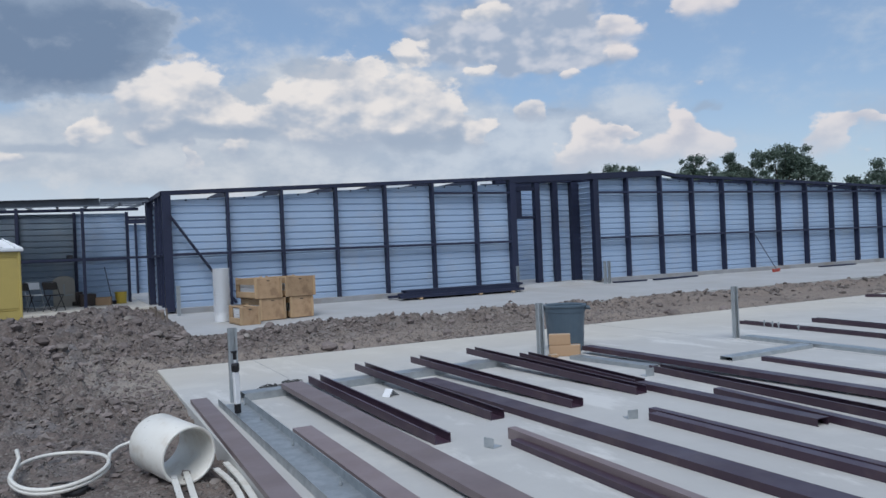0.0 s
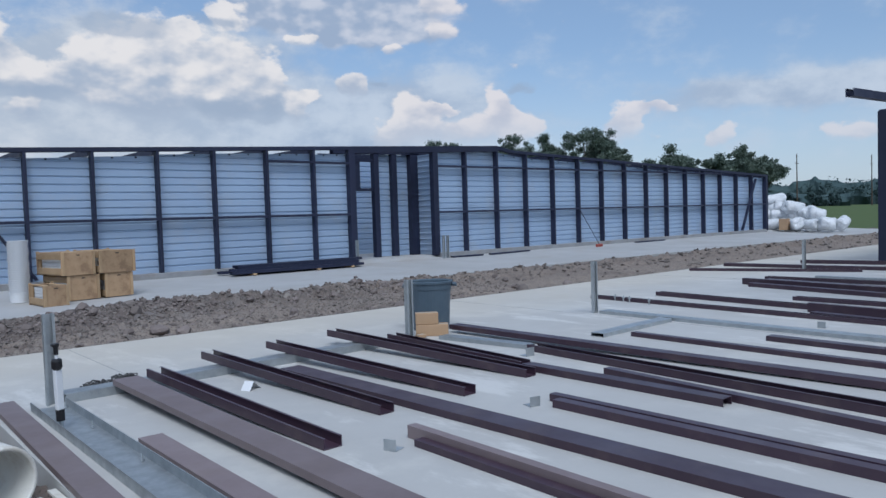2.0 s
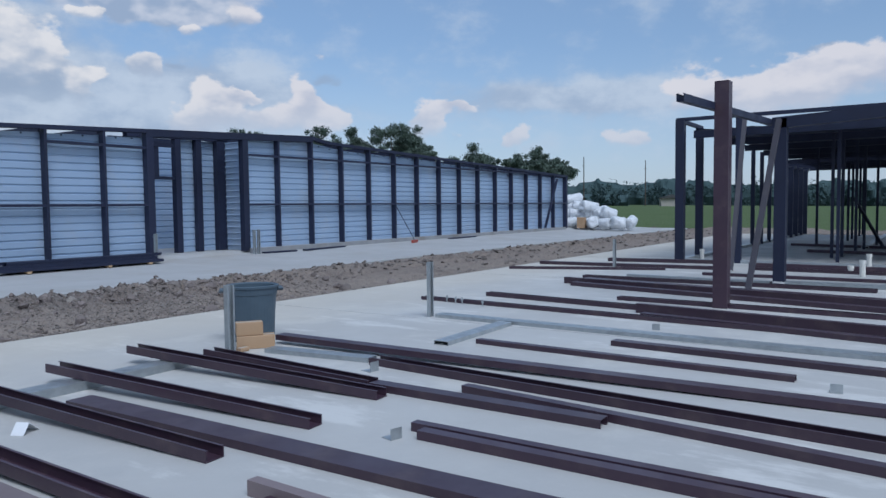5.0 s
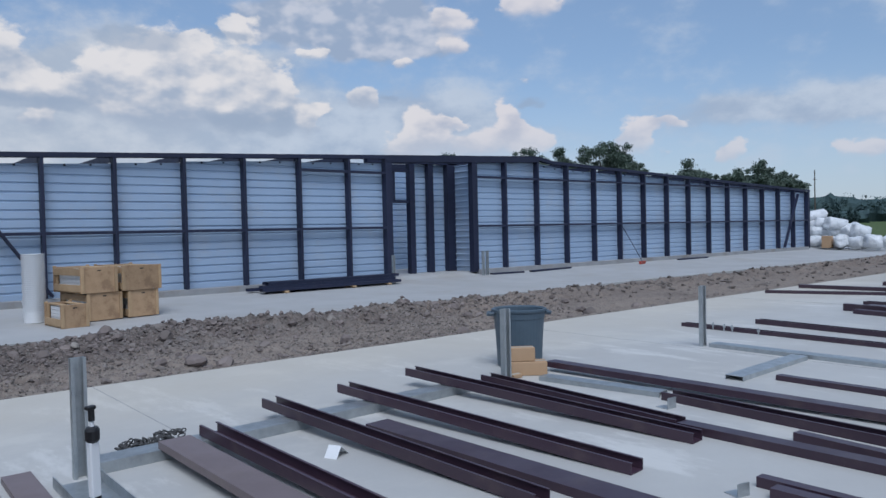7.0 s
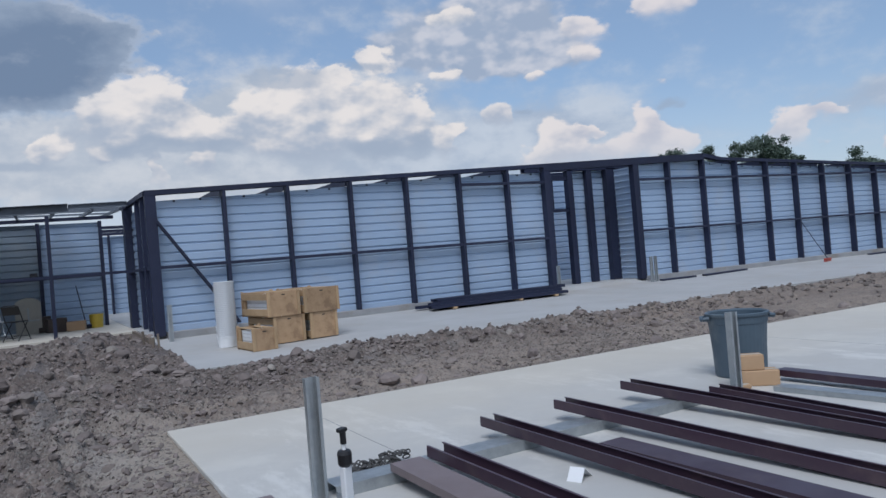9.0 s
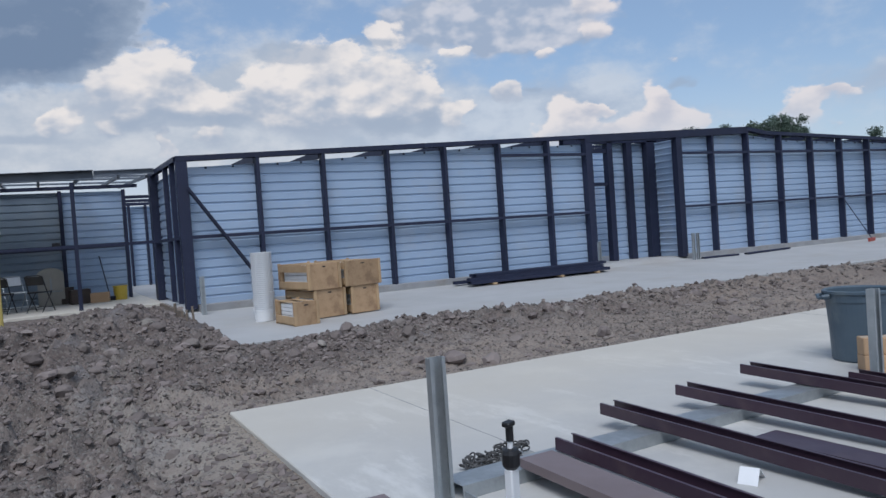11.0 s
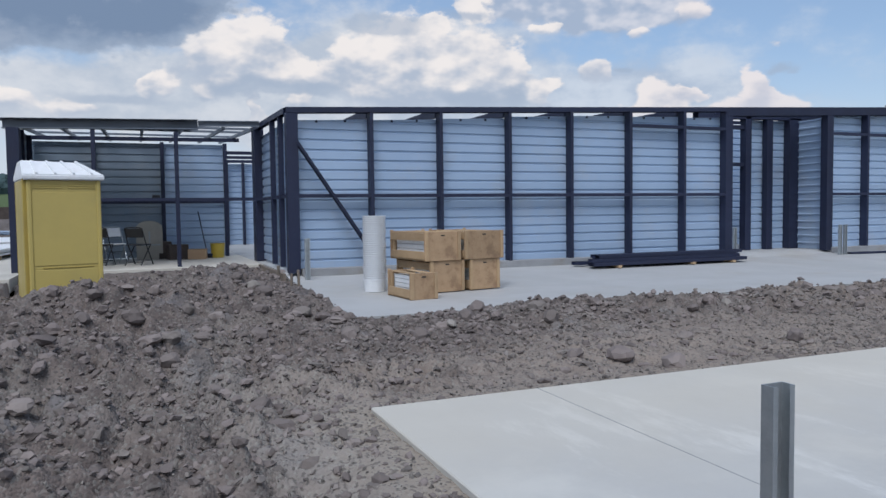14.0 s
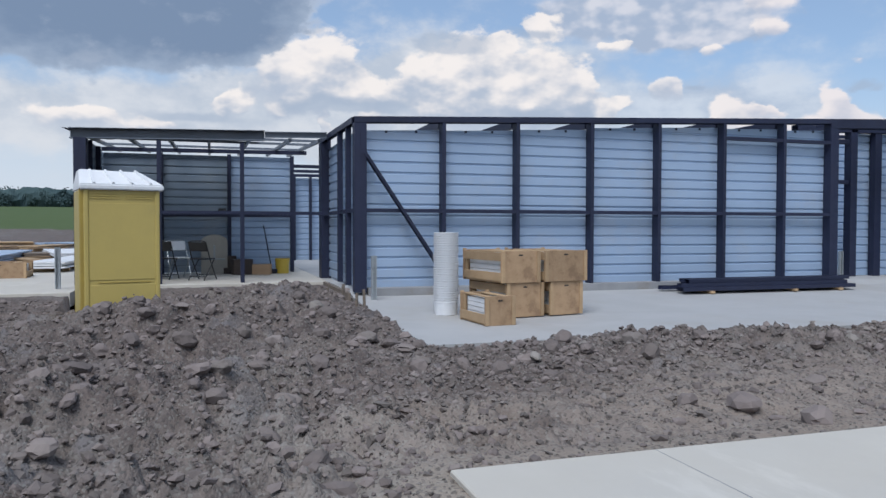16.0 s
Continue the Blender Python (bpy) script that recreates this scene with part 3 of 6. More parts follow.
def terrain(x, y):
    x, y = np.asarray(x, float), np.asarray(y, float)
    h = -0.13 + 0 * x
    h = h + bump_at(x, y, -0.2, 17.0, 1.9, 1.8, 0.50) + bump_at(x, y, 1.35, 18.2, 1.1, 1.6, 0.46) + bump_at(x, y, -3.2, 12.5, 2.6, 2.4, 0.30)
    h = h + bump_at(x, y, -2.4, 9.6, 1.6, 1.1, 0.16) + bump_at(x, y, -5.5, 16.5, 2.5, 3.5, 0.22)
    h = h + bump_at(x, y, -0.75, 12.0, 0.55, 0.5, -0.24) + bump_at(x, y, -0.75, 13.3, 0.9, 0.55, 0.22) + bump_at(x, y, 0.25, 12.7, 0.8, 0.45, 0.13)
    h = h + bump_at(x, y, -0.3, 14.7, 0.6, 0.45, -0.14) + bump_at(x, y, 0.55, 14.2, 0.9, 0.5, 0.12) + bump_at(x, y, -1.9, 14.6, 0.7, 0.6, -0.15) + bump_at(x, y, 1.2, 13.0, 1.2, 0.35, -0.08)
    h = h + bump_at(x, y, -0.1, 11.0, 0.7, 0.4, 0.10) + bump_at(x, y, -1.6, 10.9, 0.8, 0.5, 0.14) + bump_at(x, y, 1.5, 15.6, 0.6, 0.8, 0.10)
    strip = sstep(2.0, 4.5, x) * sstep(10.9, 12.6, y) * (1 - sstep(14.4, 15.4, y))
    ridge = np.exp(-((y - 14.2) / 0.8) ** 2) * sstep(1.6, 3.4, x)
    h = h + 0.085 * strip + ridge * 0.14 * (0.75 + 0.5 * vnoise(x * 0.5, y * 0 + 3)) * (1 - 0.6 * sstep(9, 22, x))
    near = sstep(-14, -8, x) * (1 - sstep(48, 60, x)) * sstep(-25, -15, y) * (1 - sstep(60, 90, y))
    flat = np.exp(-((x - 0.75) / 0.8) ** 2 - ((y - 6.3) / 1.1) ** 2)
    walked = np.exp(-((x - 0.2) / 1.0) ** 2) * (1 - sstep(7.5, 9.5, y))
    rough = near * (1 - 0.75 * flat) * (1 - 0.6 * walked) * (1 - 0.35 * strip) * (1 - 0.6 * sstep(1.5, 3.0, x) * (1 - sstep(12.8, 13.6, y))) * (0.55 + 0.5 * sstep(0.35, 0.6, fbm(x * 0.35, y * 0.35, 3)))
    h = h + rough * (0.32 * (fbm(x * 1.1, y * 1.1, 4) - 0.5) + 0.21 * (fbm(x * 4.3 + 5, y * 4.3, 3) - 0.5) + 0.10 * (fbm(x * 13 + 3, y * 13, 2) - 0.5))
    h = h + rough * 0.10 * (np.abs(vnoise(x * 2.9 + 1.5, y * 2.9) - 0.5) + np.abs(vnoise(x * 7.3, y * 7.3 + 2.2) - 0.5) * 0.6 - 0.35)
    h = h + rough * (0.16 * (clump(x, y, 2.6, 0) - 0.3) + 0.13 * (clump(x, y, 6.3, 40) - 0.3) + 0.055 * (clump(x, y, 12.7, 90) - 0.3))
    h = h + 0.032 * np.maximum(y - 25, 0) * (1 - sstep(60, 400, x) * 0.6)
    # earth drawn up to the edges of the slabs
    grain = 0.05 * (fbm(x * 5 + 2, y * 5, 3) - 0.5)
    da = np.hypot(np.maximum(1.46 - x, 0), np.maximum(y - 11.0, 0))
    h = h + (np.maximum(h, -0.035 + grain) - h) * (1 - sstep(0.15, 0.9, da)) * sstep(7.6, 8.6, y)
    db = np.hypot(np.maximum(2.52 - x, 0), np.maximum(14.97 - y, 0) * 1.5)
    top = np.interp(y, (14.97, 17.2, 19.52, 19.9), (0.0, 0.01, 0.11, 0.16))
    h = h + (np.maximum(h, top + grain) - h) * (1 - sstep(0.1, 1.3, db)) * (x < 2.7) * (y < 22.5)
    dc = np.maximum(np.where(x > -2.05, 22.3, 20.95) - y, 0)
    h = h + (np.maximum(h, 0.17 + grain) - h) * (1 - sstep(0.1, 1.6, dc)) * (x < 2.6)
    # pads under the slabs
    inA = (x > 1.50) & (x < 39.4) & (y < 10.98)
    inB = (x > 2.58) & (x < 46.4) & (y > 14.95) & (y < 43.8)
    inC = ((x > -2.1) & (x < 2.6) & (y > 22.35) & (y < 43.8)) | ((x > -12.9) & (x < -2.0) & (y > 21.0) & (y < 30.9))
    h = np.where(inA | inB | inC, -0.28, h)
    h = np.where(~inA & (x > 1.15) & (y < 11.45) & (x < 39.6), np.minimum(h, -0.03), h)
    return h


def axis_steps(segs):
    out = []
    for a, b, s in segs:
        out += list(np.arange(a, b - 1e-6, s))
    return np.array(out + [segs[-1][1]])


def make_ground():
    xs = axis_steps(((-1500, -200, 130), (-200, -20, 12), (-20, -7, 0.5), (-7, 12, 0.04), (12, 46, 0.2), (46, 90, 4), (90, 300, 30), (300, 1800, 150)))
    ys = axis_steps(((-600, -40, 80), (-40, 0, 3), (0, 2, 0.2), (2, 22.6, 0.04), (22.6, 30, 0.5), (30, 120, 6), (120, 400, 40), (400, 1800, 140)))
    X, Y = np.meshgrid(xs, ys)
    Z = terrain(X, Y)
    nx, ny = len(xs), len(ys)
    co = np.stack([X.ravel(), Y.ravel(), Z.ravel()], 1).astype(np.float32)
    i = np.arange((nx - 1) * (ny - 1))
    r, c = i // (nx - 1), i % (nx - 1)
    a = r * nx + c
    f = np.stack([a, a + 1, a + nx + 1, a + nx], 1).astype(np.int32)
    me = bpy.data.meshes.new("ground")
    me.vertices.add(len(co)), me.loops.add(f.size), me.polygons.add(len(f))
    me.vertices.foreach_set("co", co.ravel())
    me.loops.foreach_set("vertex_index", f.ravel())
    me.polygons.foreach_set("loop_start", np.arange(0, f.size, 4, dtype=np.int32))
    me.polygons.foreach_set("use_smooth", np.ones(len(f), bool))
    me.update(calc_edges=True)
    me.materials.append(M_GROUND)
    return tagged(new("ground", me), label="rough grey-brown graded earth with clods and a green field beyond", category="ground", kind="structure")


make_ground()


def scatter_rocks(name, label, spots, sizes, material, sub=1, seed=3, jag=0.42):
    rs = np.random.RandomState(seed)
    t = bmesh.new()
    if sub:
        bmesh.ops.create_icosphere(t, subdivisions=sub, radius=1)
    else:
        bmesh.ops.create_cone(t, cap_ends=True, cap_tris=True, segments=4, radius1=1, radius2=0.4, depth=1.4)
        bmesh.ops.triangulate(t, faces=t.faces[:])
    base = np.array([v.co[:] for v in t.verts])
    faces = np.array([[v.index for v in f.verts] for f in t.faces])
    t.free()
    n, nv = len(spots), len(base)
    sc = np.stack([sizes * rs.uniform(0.75, 1.35, n), sizes * rs.uniform(0.75, 1.35, n), sizes * rs.uniform(0.5, 0.95, n)], 1)
    P = (base[None] + rs.uniform(-jag, jag, (n, nv, 3))) * sc[:, None]
    a = rs.uniform(0, 6.28, n)
    ca, sa = np.cos(a)[:, None], np.sin(a)[:, None]
    b = rs.uniform(-0.6, 0.6, n)
    cb, sb = np.cos(b)[:, None], np.sin(b)[:, None]
    x, y, z = P[..., 0], P[..., 1], P[..., 2]
    y, z = y * cb - z * sb, y * sb + z * cb
    x, y = x * ca - y * sa, x * sa + y * ca
    P = np.stack([x, y, z], 2) + spots[:, None]
    F = (faces[None] + (np.arange(n) * nv)[:, None, None]).reshape(-1, 3)
    me = bpy.data.meshes.new(name)
    me.vertices.add(n * nv), me.loops.add(F.size), me.polygons.add(len(F))
    me.vertices.foreach_set("co", P.astype(np.float32).ravel())
    me.loops.foreach_set("vertex_index", F.astype(np.int32).ravel())
    me.polygons.foreach_set("loop_start", np.arange(0, F.size, 3, dtype=np.int32))
    me.polygons.foreach_set("use_smooth", np.zeros(len(F), bool))
    me.update(calc_edges=True)
    me.materials.append(material)
    return tagged(new(name, me), label=label, category="rubble", kind="stuff")


def on_dirt(x, y):
    a = (x > 1.42) & (y < 11.05)
    b = (x > 2.5) & (y > 15.0)
    c = (y > 22.1)
    d = (x > -1.5) & (x < -0.4) & (y > 17.6) & (y < 18.8)
    return ~(a | b | c | d)


def rubble():
    rs = np.random.RandomState(11)

    def pick(n, x0, x1, y0, y1, dens):
        x, y = rs.uniform(x0, x1, n), rs.uniform(y0, y1, n)
        keep = on_dirt(x, y) & (rs.rand(n) < dens(x, y))
        x, y = x[keep], y[keep]
        return x, y

    patch = lambda x, y: sstep(0.42, 0.6, fbm(x * 0.45 + 4, y * 0.45, 3))
    ridge = lambda x, y: np.exp(-((y - 14.3) / 0.65) ** 2) * sstep(1.8, 3.2, x)
    calm = lambda x, y: 1 - 0.75 * np.exp(-((x - 0.2) / 1.1) ** 2) * (1 - sstep(7.5, 9.5, y))
    x, y = pick(52000, -6, 12, 2, 20.5, lambda x, y: np.clip((0.22 + 0.6 * patch(x, y)) * calm(x, y) + 0.9 * ridge(x, y), 0, 1))
    s = 0.009 + 0.024 * rs.rand(len(x)) ** 2
    scatter_rocks("dirt_clods", "small grey-brown dirt clods over the rough earth", np.stack([x, y, terrain(x, y)], 1), s, M_CLOD, 1, 5)
    x, y = pick(24000, -6, 14, 4, 20.5, lambda x, y: (1 - 0.8 * sstep(1.2, 2.6, x) * (1 - sstep(12.4, 13.6, y))) * np.clip((0.04 + 0.62 * patch(x, y)) * calm(x, y) + 0.7 * ridge(x, y), 0, 1))
    s = 0.016 + 0.040 * rs.rand(len(x)) ** 3
    gx, gy = pick(60000, -5, 9, 3, 16, lambda x, y: 0.35 + 0.6 * sstep(0.4, 0.6, fbm(x * 0.8, y * 0.8, 3)))
    gs = 0.005 + 0.011 * rs.rand(len(gx)) ** 2
    scatter_rocks("gravel", "fine pale gravel strewn over the earth", np.stack([gx, gy, terrain(gx, gy) + gs * 0.4], 1), gs, M_ROCK, 0, 15)
    scatter_rocks("dirt_lumps", "broken lumps of grey-brown earth heaped by the slab", np.stack([x, y, terrain(x, y) - s * 0.1], 1), s, M_CLOD, 1, 6)
    # blocky clods, thick in drifts where the earth was dug
    drift = lambda x, y: np.clip(sum(np.exp(-((x - a) / r) ** 2 - ((y - b) / r) ** 2) for a, b, r in (
        (-0.8, 13.5, .7), (-0.5, 14.5, .5), (0.4, 13.0, .6), (-1.5, 12.5, .6), (-2.2, 14.8, .9), (2.0, 15.4, .5), (1.7, 16.8, .6), (-0.4, 16.2, .7),
        (-0.2, 11.2, .5), (-3.2, 12.6, 1.2), (3.6, 14.2, .5), (5.2, 14.2, .6), (7.6, 14.1, .6), (9.6, 14.2, .8), (1.0, 14.4, .6))), 0, 1)
    fines = lambda x, y: 1 - 0.88 * sstep(1.2, 2.6, x) * (1 - sstep(12.6, 13.9, y + 0.5 * (vnoise(x * 1.3, y * 1.3) - 0.5)))
    x3, y3 = pick(90000, -5, 12, 6, 20.5, lambda x, y: np.clip(0.22 + 0.35 * drift(x, y) + 0.25 * patch(x, y), 0, 1) * calm(x, y) * fines(x, y) * (1 - 0.55 * sstep(5.5, 8, x)))
    s3 = 0.012 + 0.032 * rs.rand(len(x3)) ** 2
    scatter_rocks("broken_earth", "knuckle sized lumps of broken clay all over the dug ground", np.stack([x3, y3, terrain(x3, y3) + s3 * 0.2], 1), s3, M_CLAY, 1, 19, 0.30)
    x2, y2 = pick(12000, -6, 13, 10.8, 20.5, lambda x, y: 0.03 + 0.34 * drift(x, y))
    s2 = 0.028 + 0.085 * rs.rand(len(x2)) ** 2.2
    scatter_rocks("earth_blocks", "blocky lumps of dug clay lying in drifts", np.stack([x2, y2, terrain(x2, y2) + s2 * 0.15], 1), s2, M_CLAY, 2, 9, 0.17)
    x, y = pick(6000, 14, 45, 11.2, 14.8, lambda x, y: 0.06 + 0.4 * np.exp(-((y - 14.0) / 0.6) ** 2) * (1 - 0.6 * sstep(14, 30, x)))
    s = 0.03 + 0.05 * rs.rand(len(x)) ** 2
    scatter_rocks("dirt_lumps", "broken lumps of earth along the strip between slabs", np.stack([x, y, terrain(x, y) + s * 0.15], 1), s, M_CLOD, 1, 8)


rubble()


def rock(x, y, s, seed):
    bm = bmesh.new()
    bmesh.ops.create_icosphere(bm, subdivisions=3, radius=1)
    # knock flat faces off the lump so that it breaks at edges
    rr = random.Random(seed * 7 + 1)
    for _ in range(13):
        d = Vector((rr.gauss(0, 1), rr.gauss(0, 1), rr.gauss(0, 1))).normalized()
        cut = rr.uniform(0.55, 0.85)
        for v in bm.verts:
            over = v.co.dot(d) - cut
            if over > 0:
                v.co -= d * over
    for v in bm.verts:
        n1 = noise.noise(v.co * 1.3 + Vector((seed * 3.1, 0, 0)))
        n2 = noise.noise(v.co * 4.0 + Vector((0, seed * 2.3, 0)))
        v.co = v.co * (1 + 0.22 * n1 + 0.12 * n2)
        v.co.x *= s * 1.1
        v.co.y *= s * 0.9
        v.co.z *= s * 0.72
    ob = part("rock", bm, M_CLOD if seed % 3 else M_ROCK)
    ob.matrix_world = pose(x, y, float(terrain(x, y)) + s * 0.25, 0, 0, seed * 47)
    tagged(ob, label="weathered grey-brown lump of stone lying in the dirt", category="rock", group="rocks in the dirt")


for i, (rx, ry, rsz) in enumerate(((2.25, 14.3, .12), (-2.3, 13.0, .16), (-2.0, 13.4, .12), (-2.8, 12.6, .18), (-2.6, 11.9, .15), (-1.1, 13.9, .11), (0.3, 13.6, .10), (-1.6, 12.4, .09), (3.3, 13.9, .10), (4.4, 13.9, .12), (5.6, 13.8, .10), (7.4, 14.0, .12), (7.9, 13.7, .10),
                                   (-2.9, 11.2, .10), (-0.9, 10.6, .07), (-3.0, 9.9, .10), (9.3, 13.9, .14), (0.6, 14.6, .12), (-1.2, 15.2, .13),
                                   (0.75, 9.3, .05), (-0.3, 9.2, .045), (1.0, 8.6, .05), (1.9, 15.4, .13), (1.5, 16.6, .12))):
    rock(rx, ry, rsz, i + 1)


# ---------- slabs ----------
def slab(name, x0, x1, y0, y1, z, label, joints=()):
    bm = bmesh.new()
    box(bm, x0, x1, y0, y1, z - 0.25, z, bev=0.008)
    ob = part(name, bm, M_CONC)
    tagged(ob, label=label, category="concrete slab", kind="structure")
    for x in joints:
        b2 = bmesh.new()
        box(b2, x - 0.003, x + 0.003, y0 + 0.05, y1 - 0.01, z - 0.01, z + 0.0015)
        part("joint", b2, M_CURB, ob)
    return ob


slab("floor_1", 1.465, 39.5, -14.0, 11.0, 0.0, "pale grey poured concrete slab with dusty pale stains", (2.75, 8.85, 14.9, 21.0, 27.1))


def apron_z(y):
    """Height of the further slab, which rises towards the building."""
    return float(np.interp(y, (14.97, 17.2, 19.52, 19.9), (0.03, 0.035, 0.145, 0.225)))


def apron():
    bm = bmesh.new()
    pts = [(y, apron_z(y)) for y in (14.97, 17.2, 19.52, 19.9, 44.0)] + [(44.0, -0.1), (14.97, -0.2)]
    a_ = [bm.verts.new((2.52, y, z)) for y, z in pts]
    b_ = [bm.verts.new((46.5, y, z)) for y, z in pts]
    for i in range(7):
        bm.faces.new((a_[i], b_[i], b_[(i + 1) % 7], a_[(i + 1) % 7]))
    bm.faces.new(a_), bm.faces.new(b_[::-1])
    bmesh.ops.recalc_face_normals(bm, faces=bm.faces[:])
    tagged(part("floor_2", bm, M_CONC2), label="pale grey concrete slab sloping up to the unfinished steel building", category="concrete slab", kind="structure")


apron()
slab("floor_3", -2.047, 2.515, 22.3, 44.0, 0.225, "pale concrete slab under the open side bays")
slab("floor_4", -13.0, -2.05, 20.95, 31.0, 0.225, "pale concrete apron before the open side bays")


# ---------- main steel building ----------
DZ = 0.125           # the building stands this much above its own datum
WY = 19.6            # face of the studs
RIDGE = 18.85


def roof_z(x):
    """Top of the rail: a low gable with a step down just past the ridge."""
    return float(np.interp(x, (2.55, 12.7, RIDGE, 19.7, 39.1), (3.09, 3.511, 3.765, 3.635, 3.03)))


def bolt_row(parent, x0, x1, y, top):
    bm = bmesh.new()
    for k in (0.3, 0.72):
        x = x0 + (x1 - x0) * k
        box(bm, x - 0.02, x + 0.02, y - 0.02, y - 0.001, top(x) - 0.05, top(x) - 0.01)
    part("clip", bm, M_FRAME, parent)


def main_wall():
    w = empty("wall_1", pose(0, 0, DZ))
    tagged(w, label="unfinished steel stud wall backed with white ribbed metal sheets", category="wall", kind="structure")
    cols = [2.66, 4.15, 5.56, 7.07, 8.53, 10.03, 11.50, 12.79]
    right = [16.03] + [17.38 + 1.50 * i for i in range(5)] + [24.88 + 1.563 * i for i in range(10)]
    for xs in (cols, right):
        for i, x in enumerate(xs):
            big = (i == 0) or (xs is cols and i == len(xs) - 1) or (xs is right and i == len(xs) - 1)
            wx = 0.21 if big else 0.066
            z0 = 0.1 if big else 0.17
            if big:
                upright("column", x, WY + 0.1, z0, roof_z(x) - 0.1, wx, 0.2, M_FRAME, w, box_=True, label="heavy maroon box column")
            else:
                upright("stud", x, WY + 0.1, z0, roof_z(x) - 0.1, wx, 0.2, M_FRAME, w)
        for a, b in zip(xs, xs[1:]):
            a2, b2 = a + (0.107 if a in (cols[0], right[0]) else 0.035), b - (0.107 if b in (cols[-1], right[-1]) else 0.035)
            member("girt", (a2, WY + 0.06, 1.47), (b2, WY + 0.06, 1.47), 0.10, 0.066, "u", M_FRAME, w)
            if a > 9.8 and min(roof_z(a), roof_z(b)) > 3.16:
                member("girt", (a2, WY + 0.06, 2.98), (b2, WY + 0.06, 2.98), 0.10, 0.066, "u", M_FRAME, w)
            bm = bmesh.new()
            tp = lambda x: roof_z(x) - 0.19 - (0.03 * math.sin(a * 5))
            ribbed(bm, a + 0.002, b - 0.002, 0.16, tp, WY + 0.205)
            part("sheet", bm, M_SHEET, w)
            bolt_row(w, a + 0.1, b - 0.1, WY + 0.203, tp)
    # top rails following the low gable
    for a, b, h in ((2.55, 8.0, 0.1), (8.0, 12.7, 0.1), (12.7, RIDGE, 0.2), (RIDGE, 19.7, 0.11), (19.7, 25.0, 0.1), (25.0, 32.0, 0.1), (32.0, 39.07, 0.1)):
        member("top_rail", (a + 0.002, WY + 0.1, roof_z(a) - h), (b - 0.002, WY + 0.1, roof_z(b) - h), 0.21, h, "n", M_FRAME, w)
    # curb
    for a, b in ((2.79, 12.66), (16.10, 38.8)):
        bm = bmesh.new()
        box(bm, a, b, WY - 0.03, WY + 0.33, -0.04, 0.168, bev=0.006)
        part("curb", bm, M_CURB, w)
    # braces
    member("brace", (2.70, WY - 0.02, 2.47), (4.24, WY - 0.02, 0.20), 0.15, 0.05, "n", M_FRAME, w)
    member("brace", (37.6, WY - 0.06, 2.78), (36.15, WY - 0.06, 0.18), 0.12, 0.06, "n", M_FRAME, w)
    # roof purlins running back
    for x in cols[1:-1] + right[1:]:
        member("purlin", (x, WY + 0.26, roof_z(x) - 0.18), (x, WY + 9.0, roof_z(x) - 0.18), 0.066, 0.17, "b", M_FRAME, w)
    return w


main_wall()


def side_return():
    """Short wall from the corner column back to the wing."""
    w = tagged(empty("wall_2", pose(0, 0, DZ)), label="short ribbed metal side wall with maroon studs", category="wall", kind="structure")
    upright("column", 2.64, 23.6, 0.1, 3.15, 0.21, 0.42, M_FRAME, w, box_=True, label="heavy maroon box column")
    upright("stud", 2.60, 21.35, 0.17, 3.05, 0.10, 0.09, M_FRAME, w, box_=True)
    upright("stud", 2.60, 20.45, 0.17, 3.05, 0.10, 0.07, M_FRAME, w, box_=True)
    bm = bmesh.new()
    ribbed(bm, 19.81, 23.38, 0.16, lambda y: 2.93, 2.70, axis="y")
    part("sheet", bm, M_SHEET, w)
    member("top_rail", (2.60, 19.81, 3.0), (2.60, 23.8, 3.08), 0.12, 0.1, "n", M_FRAME, w)
    member("girt", (2.60, 19.81, 1.47), (2.60, 23.38, 1.47), 0.06, 0.066, "b", M_FRAME, w)


side_return()


